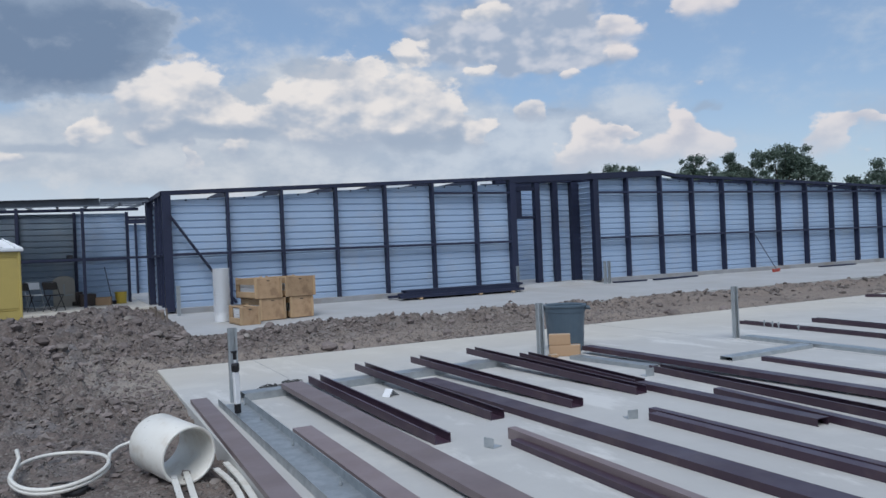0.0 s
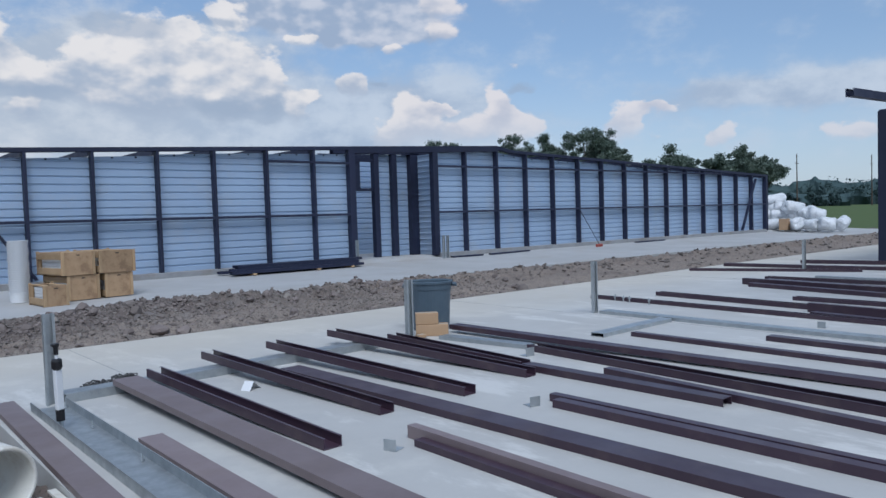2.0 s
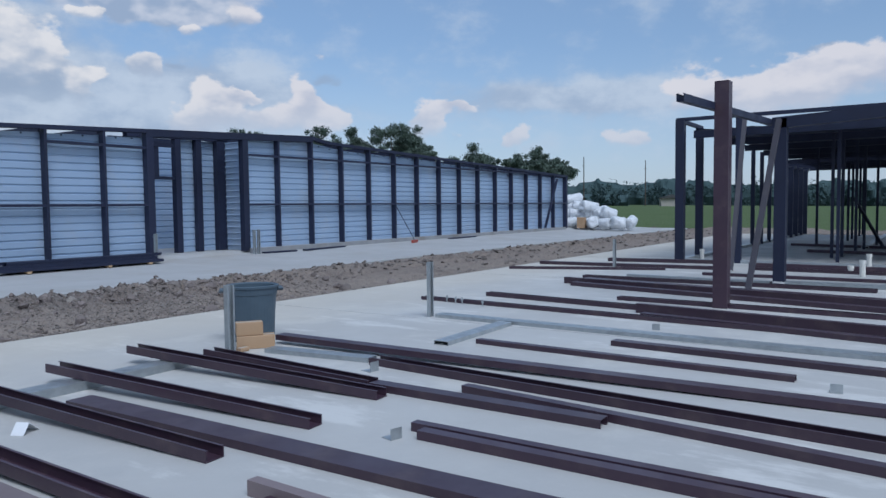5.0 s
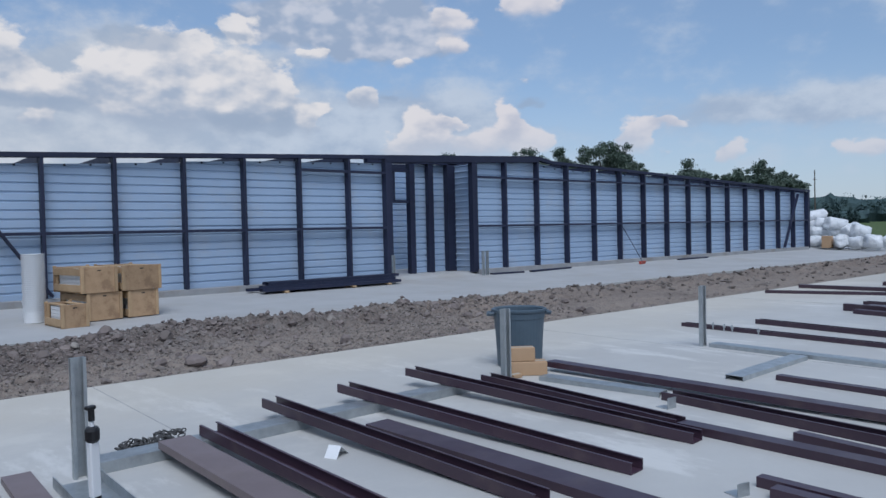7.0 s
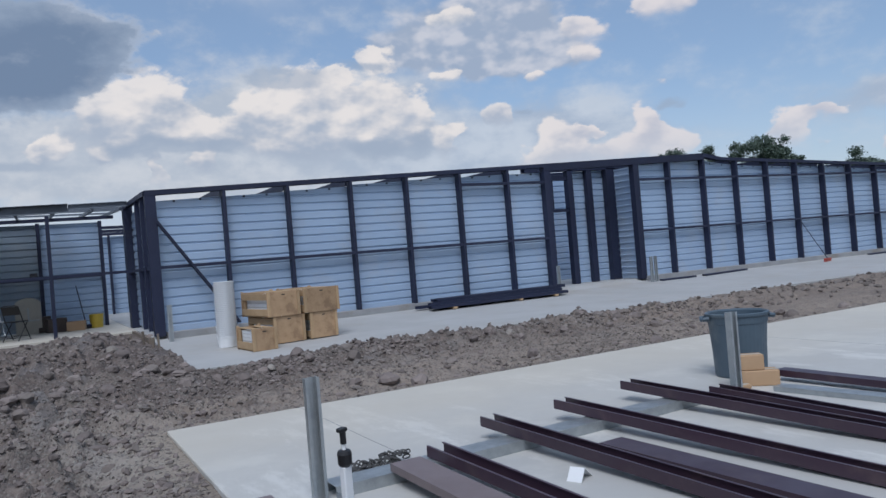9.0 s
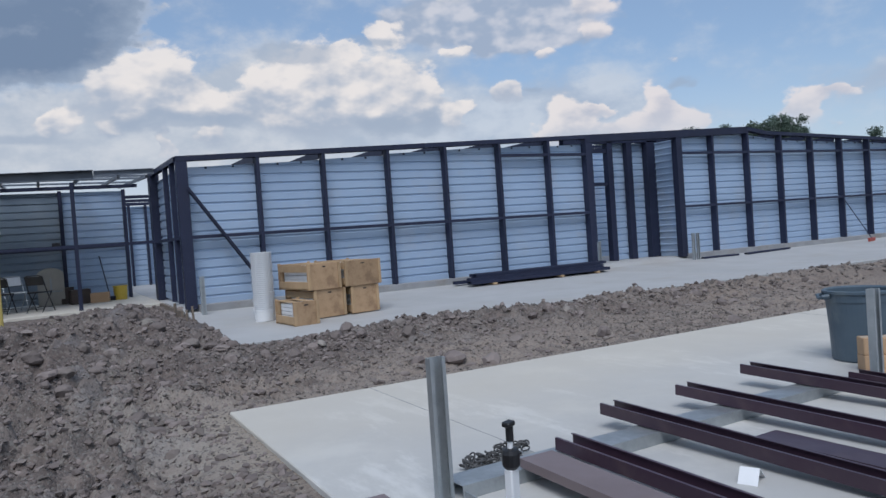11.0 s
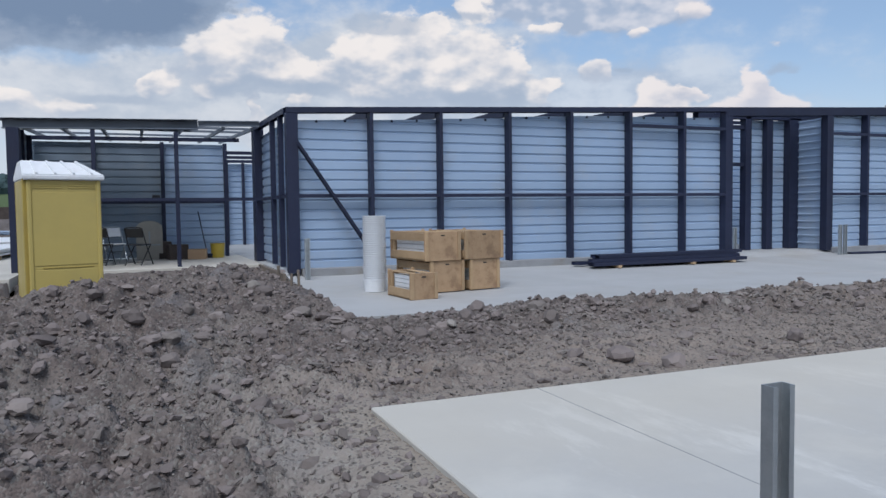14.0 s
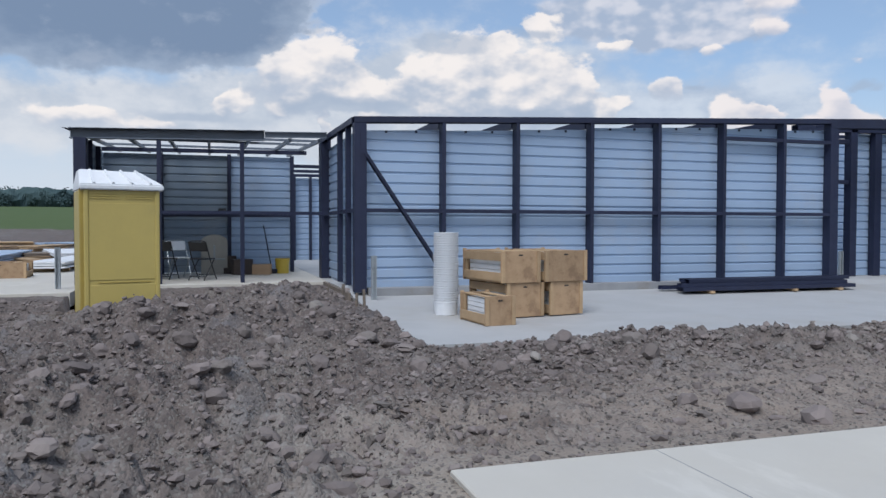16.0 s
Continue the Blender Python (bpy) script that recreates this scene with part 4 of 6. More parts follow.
def recess():
    """Entry set back from the face: door opening, two studs, a wide jamb, sheeted back and side."""
    w = tagged(empty("wall_3", pose(0, 0, DZ)), label="recessed entry with ribbed metal walls and dark steel jambs", category="wall", kind="structure")
    y2 = 20.75
    bm = bmesh.new()
    ribbed(bm, WY + 0.24, y2 - 0.115, 0.11, lambda y: 3.42, 16.12, axis="y", flip=-1)
    part("sheet", bm, M_SHEET, w)
    upright("column", 16.03, y2, 0.1, 3.5, 0.43, 0.2, M_FRAME, w, box_=True)
    upright("stud", 14.42, y2, 0.1, 3.5, 0.19, 0.2, M_FRAME, w, box_=True)
    upright("stud", 15.16, y2, 0.1, 3.5, 0.20, 0.16, M_FRAME, w, box_=True)
    for a, b in ((14.50, 15.16), (15.165, 15.92)):
        bm = bmesh.new()
        ribbed(bm, a, b, 0.11, lambda x: 3.44, y2 + 0.11)
        part("sheet", bm, M_SHEET, w)
    member("top_rail", (12.8, y2, 3.40), (16.2, y2, 3.46), 0.2, 0.14, "n", M_FRAME, w)
    upright("door_jamb", 13.52, y2, 0.1, 3.38, 0.16, 0.12, M_FRAME, w, box_=True)
    upright("jamb_liner", 13.72, y2 + 0.02, 2.27, 3.30, 0.22, 0.08, M_FRAME, w, box_=True)
    member("header", (13.61, y2, 2.24), (14.32, y2, 2.24), 0.1, 0.09, "b", M_FRAME, w)
    member("header", (13.61, y2, 3.17), (14.32, y2, 3.17), 0.1, 0.10, "b", M_FRAME, w)
    bm = bmesh.new()
    ribbed(bm, 12.2, 17.5, 0.11, lambda x: 3.5, y2 + 2.4)
    part("sheet", bm, M_SHEET, w)
    bm = bmesh.new()
    ribbed(bm, WY + 0.3, y2 + 2.4, 0.11, lambda y: 3.3, 12.72, axis="y")
    part("sheet", bm, M_SHEET, w)
    # ceiling beams over the entry
    for y in (WY + 0.55, y2 + 0.9, y2 + 1.7):
        member("purlin", (12.85, y, 3.40), (15.95, y, 3.44), 0.06, 0.08, "b", M_FRAME, w)


recess()


def wing():
    w = tagged(empty("wall_4", pose(0, 0, DZ)), label="open bays of the steel building with partly sheeted low roof", category="wall", kind="structure")
    fy, by = 22.5, 26.1
    upright("column", -2.12, fy + 0.15, 0.1, 2.9, 0.22, 0.3, M_FRAME, w, box_=True, label="heavy maroon box column")
    for x, y in ((-0.73, fy + 0.08), (0.83, fy + 0.08)):
        upright("post", x, y, 0.1, 2.9, 0.08, 0.10, M_FRAME, w, box_=True)
    member("eave_beam", (-2.3, fy + 0.1, 2.88), (1.28, fy + 0.1, 2.965), 0.2, 0.17, "r", M_GUTTER, w, label="eave flashing paled grey blue by painted haze")
    member("eave_beam", (1.285, fy + 0.1, 3.03), (2.54, fy + 0.1, 3.065), 0.12, 0.065, "r", M_GUTTER, w)
    member("girt", (-2.0, fy + 0.08, 1.47), (2.54, fy + 0.08, 1.47), 0.07, 0.066, "b", M_FRAME, w)
    for x in (0.66, 2.18, -0.9):
        upright("stud", x, by, 0.1, 3.0, 0.09, 0.12, M_FRAME, w, box_=True)
    member("girt", (-2.2, by, 1.47), (2.2, by, 1.47), 0.07, 0.066, "b", M_FRAME, w)
    member("top_rail", (-2.2, by, 3.0), (2.54, by, 3.05), 0.1, 0.09, "b", M_FRAME, w)
    # back sheets: left bays under the roof take the shade-darkened colour
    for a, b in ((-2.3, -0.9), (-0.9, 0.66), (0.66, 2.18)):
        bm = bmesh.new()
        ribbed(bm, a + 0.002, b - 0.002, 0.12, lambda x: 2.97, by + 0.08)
        part("sheet", bm, M_SHADESHEET if b < 1 else M_SHEET, w)
    # end wall, also in the sheet colour darkened for roof shade
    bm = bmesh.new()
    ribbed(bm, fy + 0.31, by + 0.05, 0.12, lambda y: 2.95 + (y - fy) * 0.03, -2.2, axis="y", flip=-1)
    part("sheet", bm, M_SHADESHEET, w)
    for y in (23.9, 25.1):
        upright("stud", -2.14, y, 0.1, 3.0, 0.1, 0.08, M_FRAME, w, box_=True)
    # purlins from front to back, rising
    for x in (-2.15, -1.4, -0.6, 0.2, 1.0, 1.8, 2.4):
        member("purlin", (x, fy + 0.21, 2.98), (x, 29.5, 3.30), 0.06, 0.07, "b", M_GUTTER, w)
    for y, z in ((23.9, 3.12), (25.2, 3.18), (27.5, 3.29)):
        member("purlin", (-2.3, y, z), (2.54, y, z), 0.06, 0.05, "b", M_GUTTER, w)
    bm = bmesh.new()
    vs = []
    n = 36
    for i in range(n + 1):
        x = -2.42 + i * (3.70 / n)
        dz = 0.012 if i % 3 == 0 else 0
        vs.append((bm.verts.new((x, fy - 0.03, 3.062 + dz + (x + 2.3) * 0.024)), bm.verts.new((x, 25.5, 3.19 + dz + (x + 2.3) * 0.026))))
    for a, b in zip(vs, vs[1:]):
        bm.faces.new((a[0], b[0], b[1], a[1]))
    bmesh.ops.solidify(bm, geom=bm.faces[:], thickness=0.004)
    bmesh.ops.recalc_face_normals(bm, faces=bm.faces[:])
    part("roof_sheet", bm, M_FRAME, w, "dark roof sheeting on the first bays")
    # further partition seen through the gap
    bm = bmesh.new()
    ribbed(bm, 1.2, 9.5, 0.11, lambda x: 2.93, 33.0)
    part("sheet", bm, M_SHEET, w)
    for x in (2.3, 2.95, 3.5, 5.0):
        upright("stud", x, 32.85, 0.1, 2.95, 0.08, 0.2, M_FRAME, w, box_=True)
    member("top_rail", (1.2, 32.85, 2.95), (9.5, 32.85, 2.98), 0.1, 0.1, "b", M_FRAME, w)
    bm = bmesh.new()
    ribbed(bm, 26.5, 32.8, 0.11, lambda y: 2.8, 1.15, axis="y")
    part("sheet", bm, M_SHEET, w)
    member("beam", (1.3, 28.6, 2.92), (6.0, 28.6, 2.92), 0.1, 0.09, "b", M_FRAME, w)
    member("beam", (1.3, 30.4, 2.92), (6.0, 30.4, 2.92), 0.1, 0.09, "b", M_FRAME, w)


wing()


# ---------- the frame on the near slab ----------
def near_frame():
    w = tagged(empty("open_shed"), label="half-erected maroon steel frame of posts and beams on the slab", category="steel frame")
    upright("post", 11.84, 4.75, 0.0, 3.23, 0.20, 0.20, M_MAROON, w, box_=True, label="tall maroon box post")
    upright("post", 15.50, 4.60, 0.062, 3.03, 0.20, 0.20, M_FRAME, w, box_=True)
    upright("post", 20.4, 7.86, 0.0, 3.70, 0.20, 0.22, M_FRAME, w, box_=True)
    member("beam", (10.35, 4.92, 2.80), (15.6, 4.80, 2.93), 0.10, 0.10, "u", M_FRAME, w)
    member("beam", (15.50, 4.74, 2.85), (15.50, -6.0, 3.35), 0.20, 0.20, "l", M_FRAME, w)
    member("beam", (20.4, 7.96, 3.65), (20.4, 2.9, 3.65), 0.09, 0.09, "l", M_FRAME, w)
    member("beam", (20.5, 7.86, 3.62), (22.4, 7.86, 3.60), 0.1, 0.09, "u", M_FRAME, w)
    upright("post", 22.0, 7.8, 0.0, 3.6, 0.09, 0.2, M_FRAME, w)
    upright("post", 20.3, 6.38, 0.0, 3.66, 0.13, 0.15, M_FRAME, w, box_=True)
    for x, y in ((23.6, 7.75), (25.35, 7.8), (26.9, 7.8), (28.5, 7.7), (30.0, 7.7), (31.5, 7.7)):
        upright("post", x, y, 0.0, 3.38, 0.07, 0.13, M_FRAME, w)
    for x, y in ((21.6, 4.3), (23.1, 4.6), (23.7, 4.42), (26.1, 4.3), (27.7, 4.2), (30.7, 4.05), (28.8, 5.7), (25.0, 2.3), (29.0, 2.2)):
        upright("post", x, y, 0.0, 3.36, 0.06, 0.08, M_FRAME, w)
    # roof deck and its purlins
    bm = bmesh.new()
    rows = []
    for i in range(70):
        y = 7.6 - i * 0.28
        dz = 0.03 if i % 2 else 0
        rows.append((bm.verts.new((20.7, y, 3.42 + dz)), bm.verts.new((32.9, y, 3.50 + dz))))
    for a, b in zip(rows, rows[1:]):
        bm.faces.new((a[0], a[1], b[1], b[0]))
    bmesh.ops.solidify(bm, geom=bm.faces[:], thickness=0.004)
    bmesh.ops.recalc_face_normals(bm, faces=bm.faces[:])
    part("roof_sheet", bm, M_FRAME, w, "dark corrugated roof sheeting")
    for x in (20.7, 23.7, 26.7, 29.7, 32.6):
        member("purlin", (x, 7.6, 3.22), (x, -11.5, 3.22), 0.08, 0.19, "b", M_FRAME, w)
    # leaning channels
    member("prop", (13.75, 4.78, 0.02), (15.28, 4.60, 2.98), 0.09, 0.06, "n", M_PROP, w, label="dusty leaning steel channel")
    member("prop", (17.75, 5.97, 0.02), (19.6, 6.1, 3.55), 0.10, 0.06, "n", M_PROP, w, label="dusty leaning steel channel")
    member("prop", (27.9, 3.7, 0.05), (26.5, 4.4, 1.6), 0.08, 0.06, "n", M_FRAME, w)
    return w


near_frame()


def far_frame():
    w = tagged(empty("open_shed"), label="further dark steel frame with roof beams at the slab's end", category="steel frame")
    for i in range(6):
        upright("post", 33.2 + i * 1.35, 7.65, 0.0, 3.05, 0.10, 0.2, M_FRAME, w)
    for i in range(5):
        for y in (5.2, 2.4, -0.6):
            upright("post", 33.4 + i * 1.6, y, 0.0, 3.05, 0.06, 0.09, M_FRAME, w)
    member("beam", (33.1, 7.7, 3.02), (41.0, 7.7, 3.0), 0.1, 0.16, "b", M_FRAME, w)
    for i in range(5):
        member("beam", (33.2 + i * 1.9, 7.6, 3.05), (33.2 + i * 1.9, -9, 3.2), 0.1, 0.18, "b", M_FRAME, w)
    bm = bmesh.new()
    rows = []
    for i in range(60):
        y = 6.9 - i * 0.28
        dz = 0.03 if i % 2 else 0
        rows.append((bm.verts.new((33.1, y, 3.27 + dz)), bm.verts.new((40.9, y, 3.27 + dz))))
    for a, b in zip(rows, rows[1:]):
        bm.faces.new((a[0], a[1], b[1], b[0]))
    bmesh.ops.solidify(bm, geom=bm.faces[:], thickness=0.004)
    bmesh.ops.recalc_face_normals(bm, faces=bm.faces[:])
    part("roof_sheet", bm, M_FRAME, w)


far_frame()


# ---------- galvanised floor tracks ----------
def track(p0, p1, h=0.045, w=0.20, side="n"):
    ob = member("floor_track", p0, p1, w, h, side, M_GALV, lip=0)
    tagged(ob, label="galvanised steel floor track bolted to the slab", category="floor track", group="floor tracks")
    return ob


TH = 0.075
track((2.00, 8.06, 0.001), (5.45, 8.16, 0.001), h=TH)
track((1.855, 7.90, 0.001), (1.835, -2.0, 0.001), h=0.07, w=0.26, side="u")
track((6.16, 7.95, 0.001), (6.34, 6.70, 0.001), w=0.16)
track((9.10, 7.80, 0.001), (8.88, 0.5, 0.001))
track((8.90, 6.66, 0.001), (7.38, 6.60, 0.001), w=0.18)
track((15.50, 4.49, 0.001), (15.50, -3.0, 0.001), h=TH)
track((15.85, 7.6, 0.001), (15.55, 4.75, 0.001), w=0.15)
track((20.6, 7.85, 0.001), (39.0, 7.75, 0.001), h=TH)
track((20.4, 7.7, 0.001), (20.1, 1.0, 0.001), h=TH)
track((28.0, 4.2, 0.001), (39.0, 4.2, 0.001), h=TH)


def anchor(x, y, z=0.0):
    bm = bmesh.new()
    cyl(bm, (0, 0, 0), (0, 0, 0.055), 0.006, seg=8)
    cyl(bm, (0, 0, 0.006), (0, 0, 0.018), 0.013, seg=6)
    ob = part("anchor_bolt", bm, M_GALV)
    ob.matrix_world = pose(x, y, z)
    tagged(ob, label="small steel anchor bolt standing in the floor track", category="bolt", group="anchor bolts")


for x, y in ((1.93, 6.95), (1.93, 5.9), (1.92, 4.75), (1.95, 7.75)):
    anchor(x, y, 0.006)


# ---------- galvanised posts ----------
def bollard(x, y, z, h, w=0.09, d=0.05, turn=0):
    ob = member("galvanised_post", (0, 0, 0), (0, h, 0), w, d, "u", M_GALV, lip=0.02, t=0.004)
    ob.matrix_world = pose(x, y, z, 90, 0, turn) @ Matrix.Identity(4)
    tagged(ob, label="short upright galvanised steel channel post on the slab", category="post", group="galvanised posts")


for x, y, z, h in ((1.905, 8.01, 0.0, 0.76), (9.02, 7.92, 0.0, 0.75), (17.2, 8.45, 0.0, 0.7),
                   (2.80, 19.22, 0.125, 0.74), (12.60, 19.25, 0.128, 0.74), (15.95, 19.25, 0.128, 0.74), (16.12, 19.25, 0.128, 0.74), (-2.38, 21.8, 0.225, 0.75)):
    bollard(x, y, z, h)


bollard(5.70, 8.04, 0.0, 0.74, 0.085, 0.06)


# ---------- loose channels ----------
N_CH = [0]


def channel(p0, p1, w=0.15, h=0.07, mode="u", z0=0.0, z1=0.0, material=None, lip=0.018):
    """A loose channel; p0 and p1 are its far and near ends."""
    ob = member("steel_channel", (*p0, z0 + 0.001), (*p1, z1 + 0.001), w, h, mode, material or (M_MAROON if mode == "u" else M_BROWN), lip=lip)
    how = {"u": "opening upward", "n": "lying web up", "l": "on its side", "r": "on its side"}[mode]
    tagged(ob, label="long maroon painted steel channel %s on the pale slab" % how, category="steel channel", group="steel channels on the slab")
    return ob


def propped(x0, y0, x1, y1, w=0.15, h=0.07, mode="u", ty=8.0, material=None):
    """One that rests on the floor track near its far end."""
    s = (TH + 0.004) / (ty - y1)
    channel((x0, y0), (x1, y1), w, h, mode, s * (y0 - y1), 0.0, material)


channel((1.585, 8.22), (1.475, 0.8), 0.165, 0.04, "n", 0.001, 0.001, material=M_BROWN)
channel((2.12, 6.30), (2.09, 0.3), 0.16, 0.045, "n", material=M_BROWN)
propped(2.50, 8.0, 2.60, 2.0, 0.22, 0.05, "n", 7.9, material=M_BROWN)
propped(2.79, 8.12, 2.91, 5.27, 0.14, 0.074)
propped(3.47, 8.52, 3.65, 5.69, 0.14, 0.074)
propped(4.21, 8.56, 4.46, 5.65, 0.14, 0.074)
propped(5.07, 8.70, 5.29, 5.74, 0.14, 0.074)
channel((3.91, 7.62), (4.07, 1.5), 0.21, 0.055, "n", material=M_MAROON)
channel((5.47, 8.05), (5.51, 6.01), 0.14, 0.07, "u", 0.072, 0.008)
channel((5.51, 6.0), (5.51, 3.99), 0.13, 0.06, "n", material=M_MAROON)
channel((5.82, 5.3), (5.465, 2.28), 0.09, 0.06, "n", material=M_MAROON)
channel((6.28, 6.62), (5.84, 1.0), 0.16, 0.07, "u")
channel((4.655, 4.90), (4.66, 2.00), 0.09, 0.06, "n", material=M_MAROON)
channel((4.775, 5.04), (4.77, 2.02), 0.075, 0.06, "n", material=M_MAROON)
channel((3.42, 5.10), (3.34, 0.5), 0.085, 0.07, "l")
channel((3.335, 4.92), (3.255, 0.6), 0.075, 0.045, "n", material=M_MAROON)
channel((6.57, 8.22), (6.84, 1.2), 0.15, 0.06, "n", 0.045, 0.0, material=M_MAROON)
channel((7.69, 6.32), (7.56, 3.12), 0.09, 0.05, "n", material=M_MAROON)
channel((8.35, 5.02), (8.08, 1.0), 0.14, 0.055, "n", material=M_MAROON)
channel((10.53, 9.10), (9.83, 1.0), 0.11, 0.055, "u", material=M_MAROON)
channel((11.45, 8.42), (11.05, 5.7), 0.12, 0.07, "u", material=M_MAROON)
channel((10.80, 5.62), (10.0, 1.2), 0.13, 0.10, "l", material=M_MAROON)
channel((10.42, 5.42), (9.55, 1.0), 0.13, 0.06, "n", material=M_MAROON)
channel((12.0, 6.35), (11.55, 0.6), 0.13, 0.06, "u", material=M_MAROON)
channel((13.60, 7.85), (12.2, 2.0), 0.15, 0.07, "n", material=M_MAROON)
channel((13.92, 8.15), (12.75, 2.2), 0.12, 0.09, "l", material=M_MAROON)
channel((14.45, 7.95), (13.30, 2.0), 0.15, 0.07, "n", material=M_MAROON)
channel((15.05, 8.25), (14.85, 3.0), 0.14, 0.065, "u", material=M_MAROON)
channel((16.30, 10.7), (17.55, 7.35), 0.13, 0.06, "u", material=M_MAROON)
channel((17.95, 10.7), (18.15, 6.3), 0.15, 0.08, "n", material=M_MAROON)
channel((19.55, 9.5), (19.85, 6.7), 0.13, 0.09, "u", material=M_MAROON)
channel((16.75, 6.3), (16.55, 0.8), 0.13, 0.06, "n", material=M_MAROON)
channel((18.45, 5.6), (18.1, 0.5), 0.14, 0.065, "u", material=M_MAROON)
channel((19.3, 5.9), (18.9, 0.5), 0.15, 0.1, "n", material=M_MAROON)
channel((25.5, 5.5), (24.0, 0.8), 0.15, 0.09, "n", material=M_MAROON)
channel((29.0, 6.5), (27.5, 0.8), 0.15, 0.09, "n", material=M_MAROON)


def pegged_bolts():
    for i, (x, y) in enumerate(((10.40, 8.55), (10.36, 8.36), (10.33, 8.22), (10.24, 7.8))):
        bm = bmesh.new()
        cyl(bm, (0, 0, 0), (0, 0, 0.10), 0.010, seg=8)
        cyl(bm, (0, 0, 0.05), (0, 0, 0.075), 0.022, seg=6)
        ob = part("expansion_bolt", bm, M_GALV)
        ob.matrix_world = pose(x, y, 0.007, 3 * (i % 2), 4 - 3 * i, 0)
        tagged(ob, label="upright steel expansion bolt standing in the channel", category="bolt", group="expansion bolts")


pegged_bolts()


def clip_angle(x, y, turn, material=None, z=0.0, label="small galvanised angle clip lying on the slab", s=1.0):
    bm = bmesh.new()
    pts = [(-0.05 * s, 0), (0.05 * s, 0), (0.05 * s, 0.003), (-0.047 * s, 0.003), (-0.047 * s, 0.075 * s), (-0.05 * s, 0.075 * s)]
    sweep(bm, pts, 0.09 * s)
    bmesh.ops.recalc_face_normals(bm, faces=bm.faces[:])
    ob = part("angle_clip", bm, material or M_GALV)
    ob.matrix_world = pose(x, y, z + 0.001, 0, 0, turn)
    tagged(ob, label=label, category="angle clip", group="angle clips")


clip_angle(3.19, 4.93, 20)
clip_angle(4.60, 5.05, 75)
clip_angle(4.36, 2.1, 80)
clip_angle(7.35, 2.75, 10)
clip_angle(9.55, 4.9, 10)
clip_angle(6.35, 2.0, 85)
clip_angle(6.06, 6.45, 85, s=1.2)


def white_clip():
    bm = bmesh.new()
    pts = [(-0.08, 0), (-0.02, 0.075), (0.075, 0.0), (0.072, 0.0), (-0.02, 0.071), (-0.077, 0)]
    sweep(bm, pts, 0.10)
    bmesh.ops.recalc_face_normals(bm, faces=bm.faces[:])
    ob = part("bent_flashing", bm, M_WHITE)
    ob.matrix_world = pose(3.34, 7.20, 0.001, 0, 0, 24)
    tagged(ob, label="small bent white metal offcut on the slab", category="metal offcut")


white_clip()


def chain_heap():
    bm = bmesh.new()
    rs = random.Random(5)
    for i in range(85):
        t = rs.random()
        cx = 2.28 + 0.42 * t + rs.uniform(-0.05, 0.05)
        cy = 8.36 + 0.06 * t + rs.uniform(-0.07, 0.07)
        cz = 0.012 + rs.random() ** 1.5 * (0.035 + 0.04 * t)
        q = Euler((rs.uniform(-0.9, 0.9), rs.uniform(-0.9, 0.9), rs.uniform(0, 6.3))).to_matrix()
        pts = []
        for k in range(13):
            a = 2 * math.pi * k / 12
            pts.append(Vector((cx, cy, cz)) + q @ Vector((0.026 * math.cos(a), 0.016 * math.sin(a), 0)))
        tube(bm, pts, 0.0055, 5)
    for v in bm.verts:
        v.co.z = max(v.co.z, 0.001)
    ob = part("chain", bm, M_RUST, smooth=True)
    tagged(ob, label="small heap of rusty brown steel chain on the slab", category="chain")


chain_heap()


def level_tool():
    """A white and black telescopic tool leaning on the post."""
    root = tagged(empty("laser_rod", pose(1.765, 7.12, 0.008, 3, -3, 20)), label="white and black telescopic rod leaning upright by the track", category="telescopic rod")
    def piece(n, a, b, r, m, seg=12):
        bm = bmesh.new()
        cyl(bm, (0, 0, a), (0, 0, b), r, seg=seg)
        part(n, bm, m, root)
    piece("foot", 0.0, 0.06, 0.016, M_GALV)
    piece("lower_sleeve", 0.06, 0.14, 0.030, M_BLACK)
    bm = bmesh.new()
    box(bm, -0.027, 0.027, -0.02, 0.02, 0.14, 0.44, bev=0.006)
    part("barrel", bm, M_WHITE, root)
    bm = bmesh.new()
    lathe(bm, [(0.024, 0.435), (0.036, 0.45), (0.037, 0.50), (0.031, 0.515), (0.012, 0.52)], 14)
    part("clamp", bm, M_BLACK, root)
    piece("inner_rod", 0.52, 0.56, 0.011, M_WHITE)
    piece("grip", 0.55, 0.62, 0.016, M_BLACK)
    bm = bmesh.new()
    box(bm, -0.028, 0.02, -0.018, 0.018, 0.61, 0.63, bev=0.004)
    part("tip", bm, M_BLACK, root)


level_tool()


# ---------- bin and boxes by the post ----------
def bin_():
    root = tagged(empty("trash_can", pose(6.56, 8.66, 0.001, 0, 0, -35)), label="blue-grey round plastic trash can with side handles on the slab", category="trash can")
    bm = bmesh.new()
    prof = [(0.001, 0.0), (0.235, 0.0), (0.245, 0.02), (0.258, 0.30), (0.276, 0.53), (0.283, 0.532), (0.288, 0.60), (0.303, 0.605), (0.305, 0.628), (0.287, 0.635), (0.268, 0.62), (0.24, 0.03), (0.001, 0.025)]
    lathe(bm, prof, 40)
    part("body", bm, M_CAN, root, smooth=False)
    for s in (-1, 1):
        bm = bmesh.new()
        tube(bm, [(s * 0.285, -0.075, 0.59), (s * 0.335, -0.07, 0.585), (s * 0.345, 0, 0.565), (s * 0.335, 0.07, 0.585), (s * 0.285, 0.075, 0.59)], 0.017, 8)
        box(bm, s * 0.285 - 0.01 if s > 0 else s * 0.345, s * 0.345 if s > 0 else s * 0.285 + 0.01, -0.07, 0.07, 0.56, 0.572)
        part("handle", bm, M_CAN, root)


bin_()


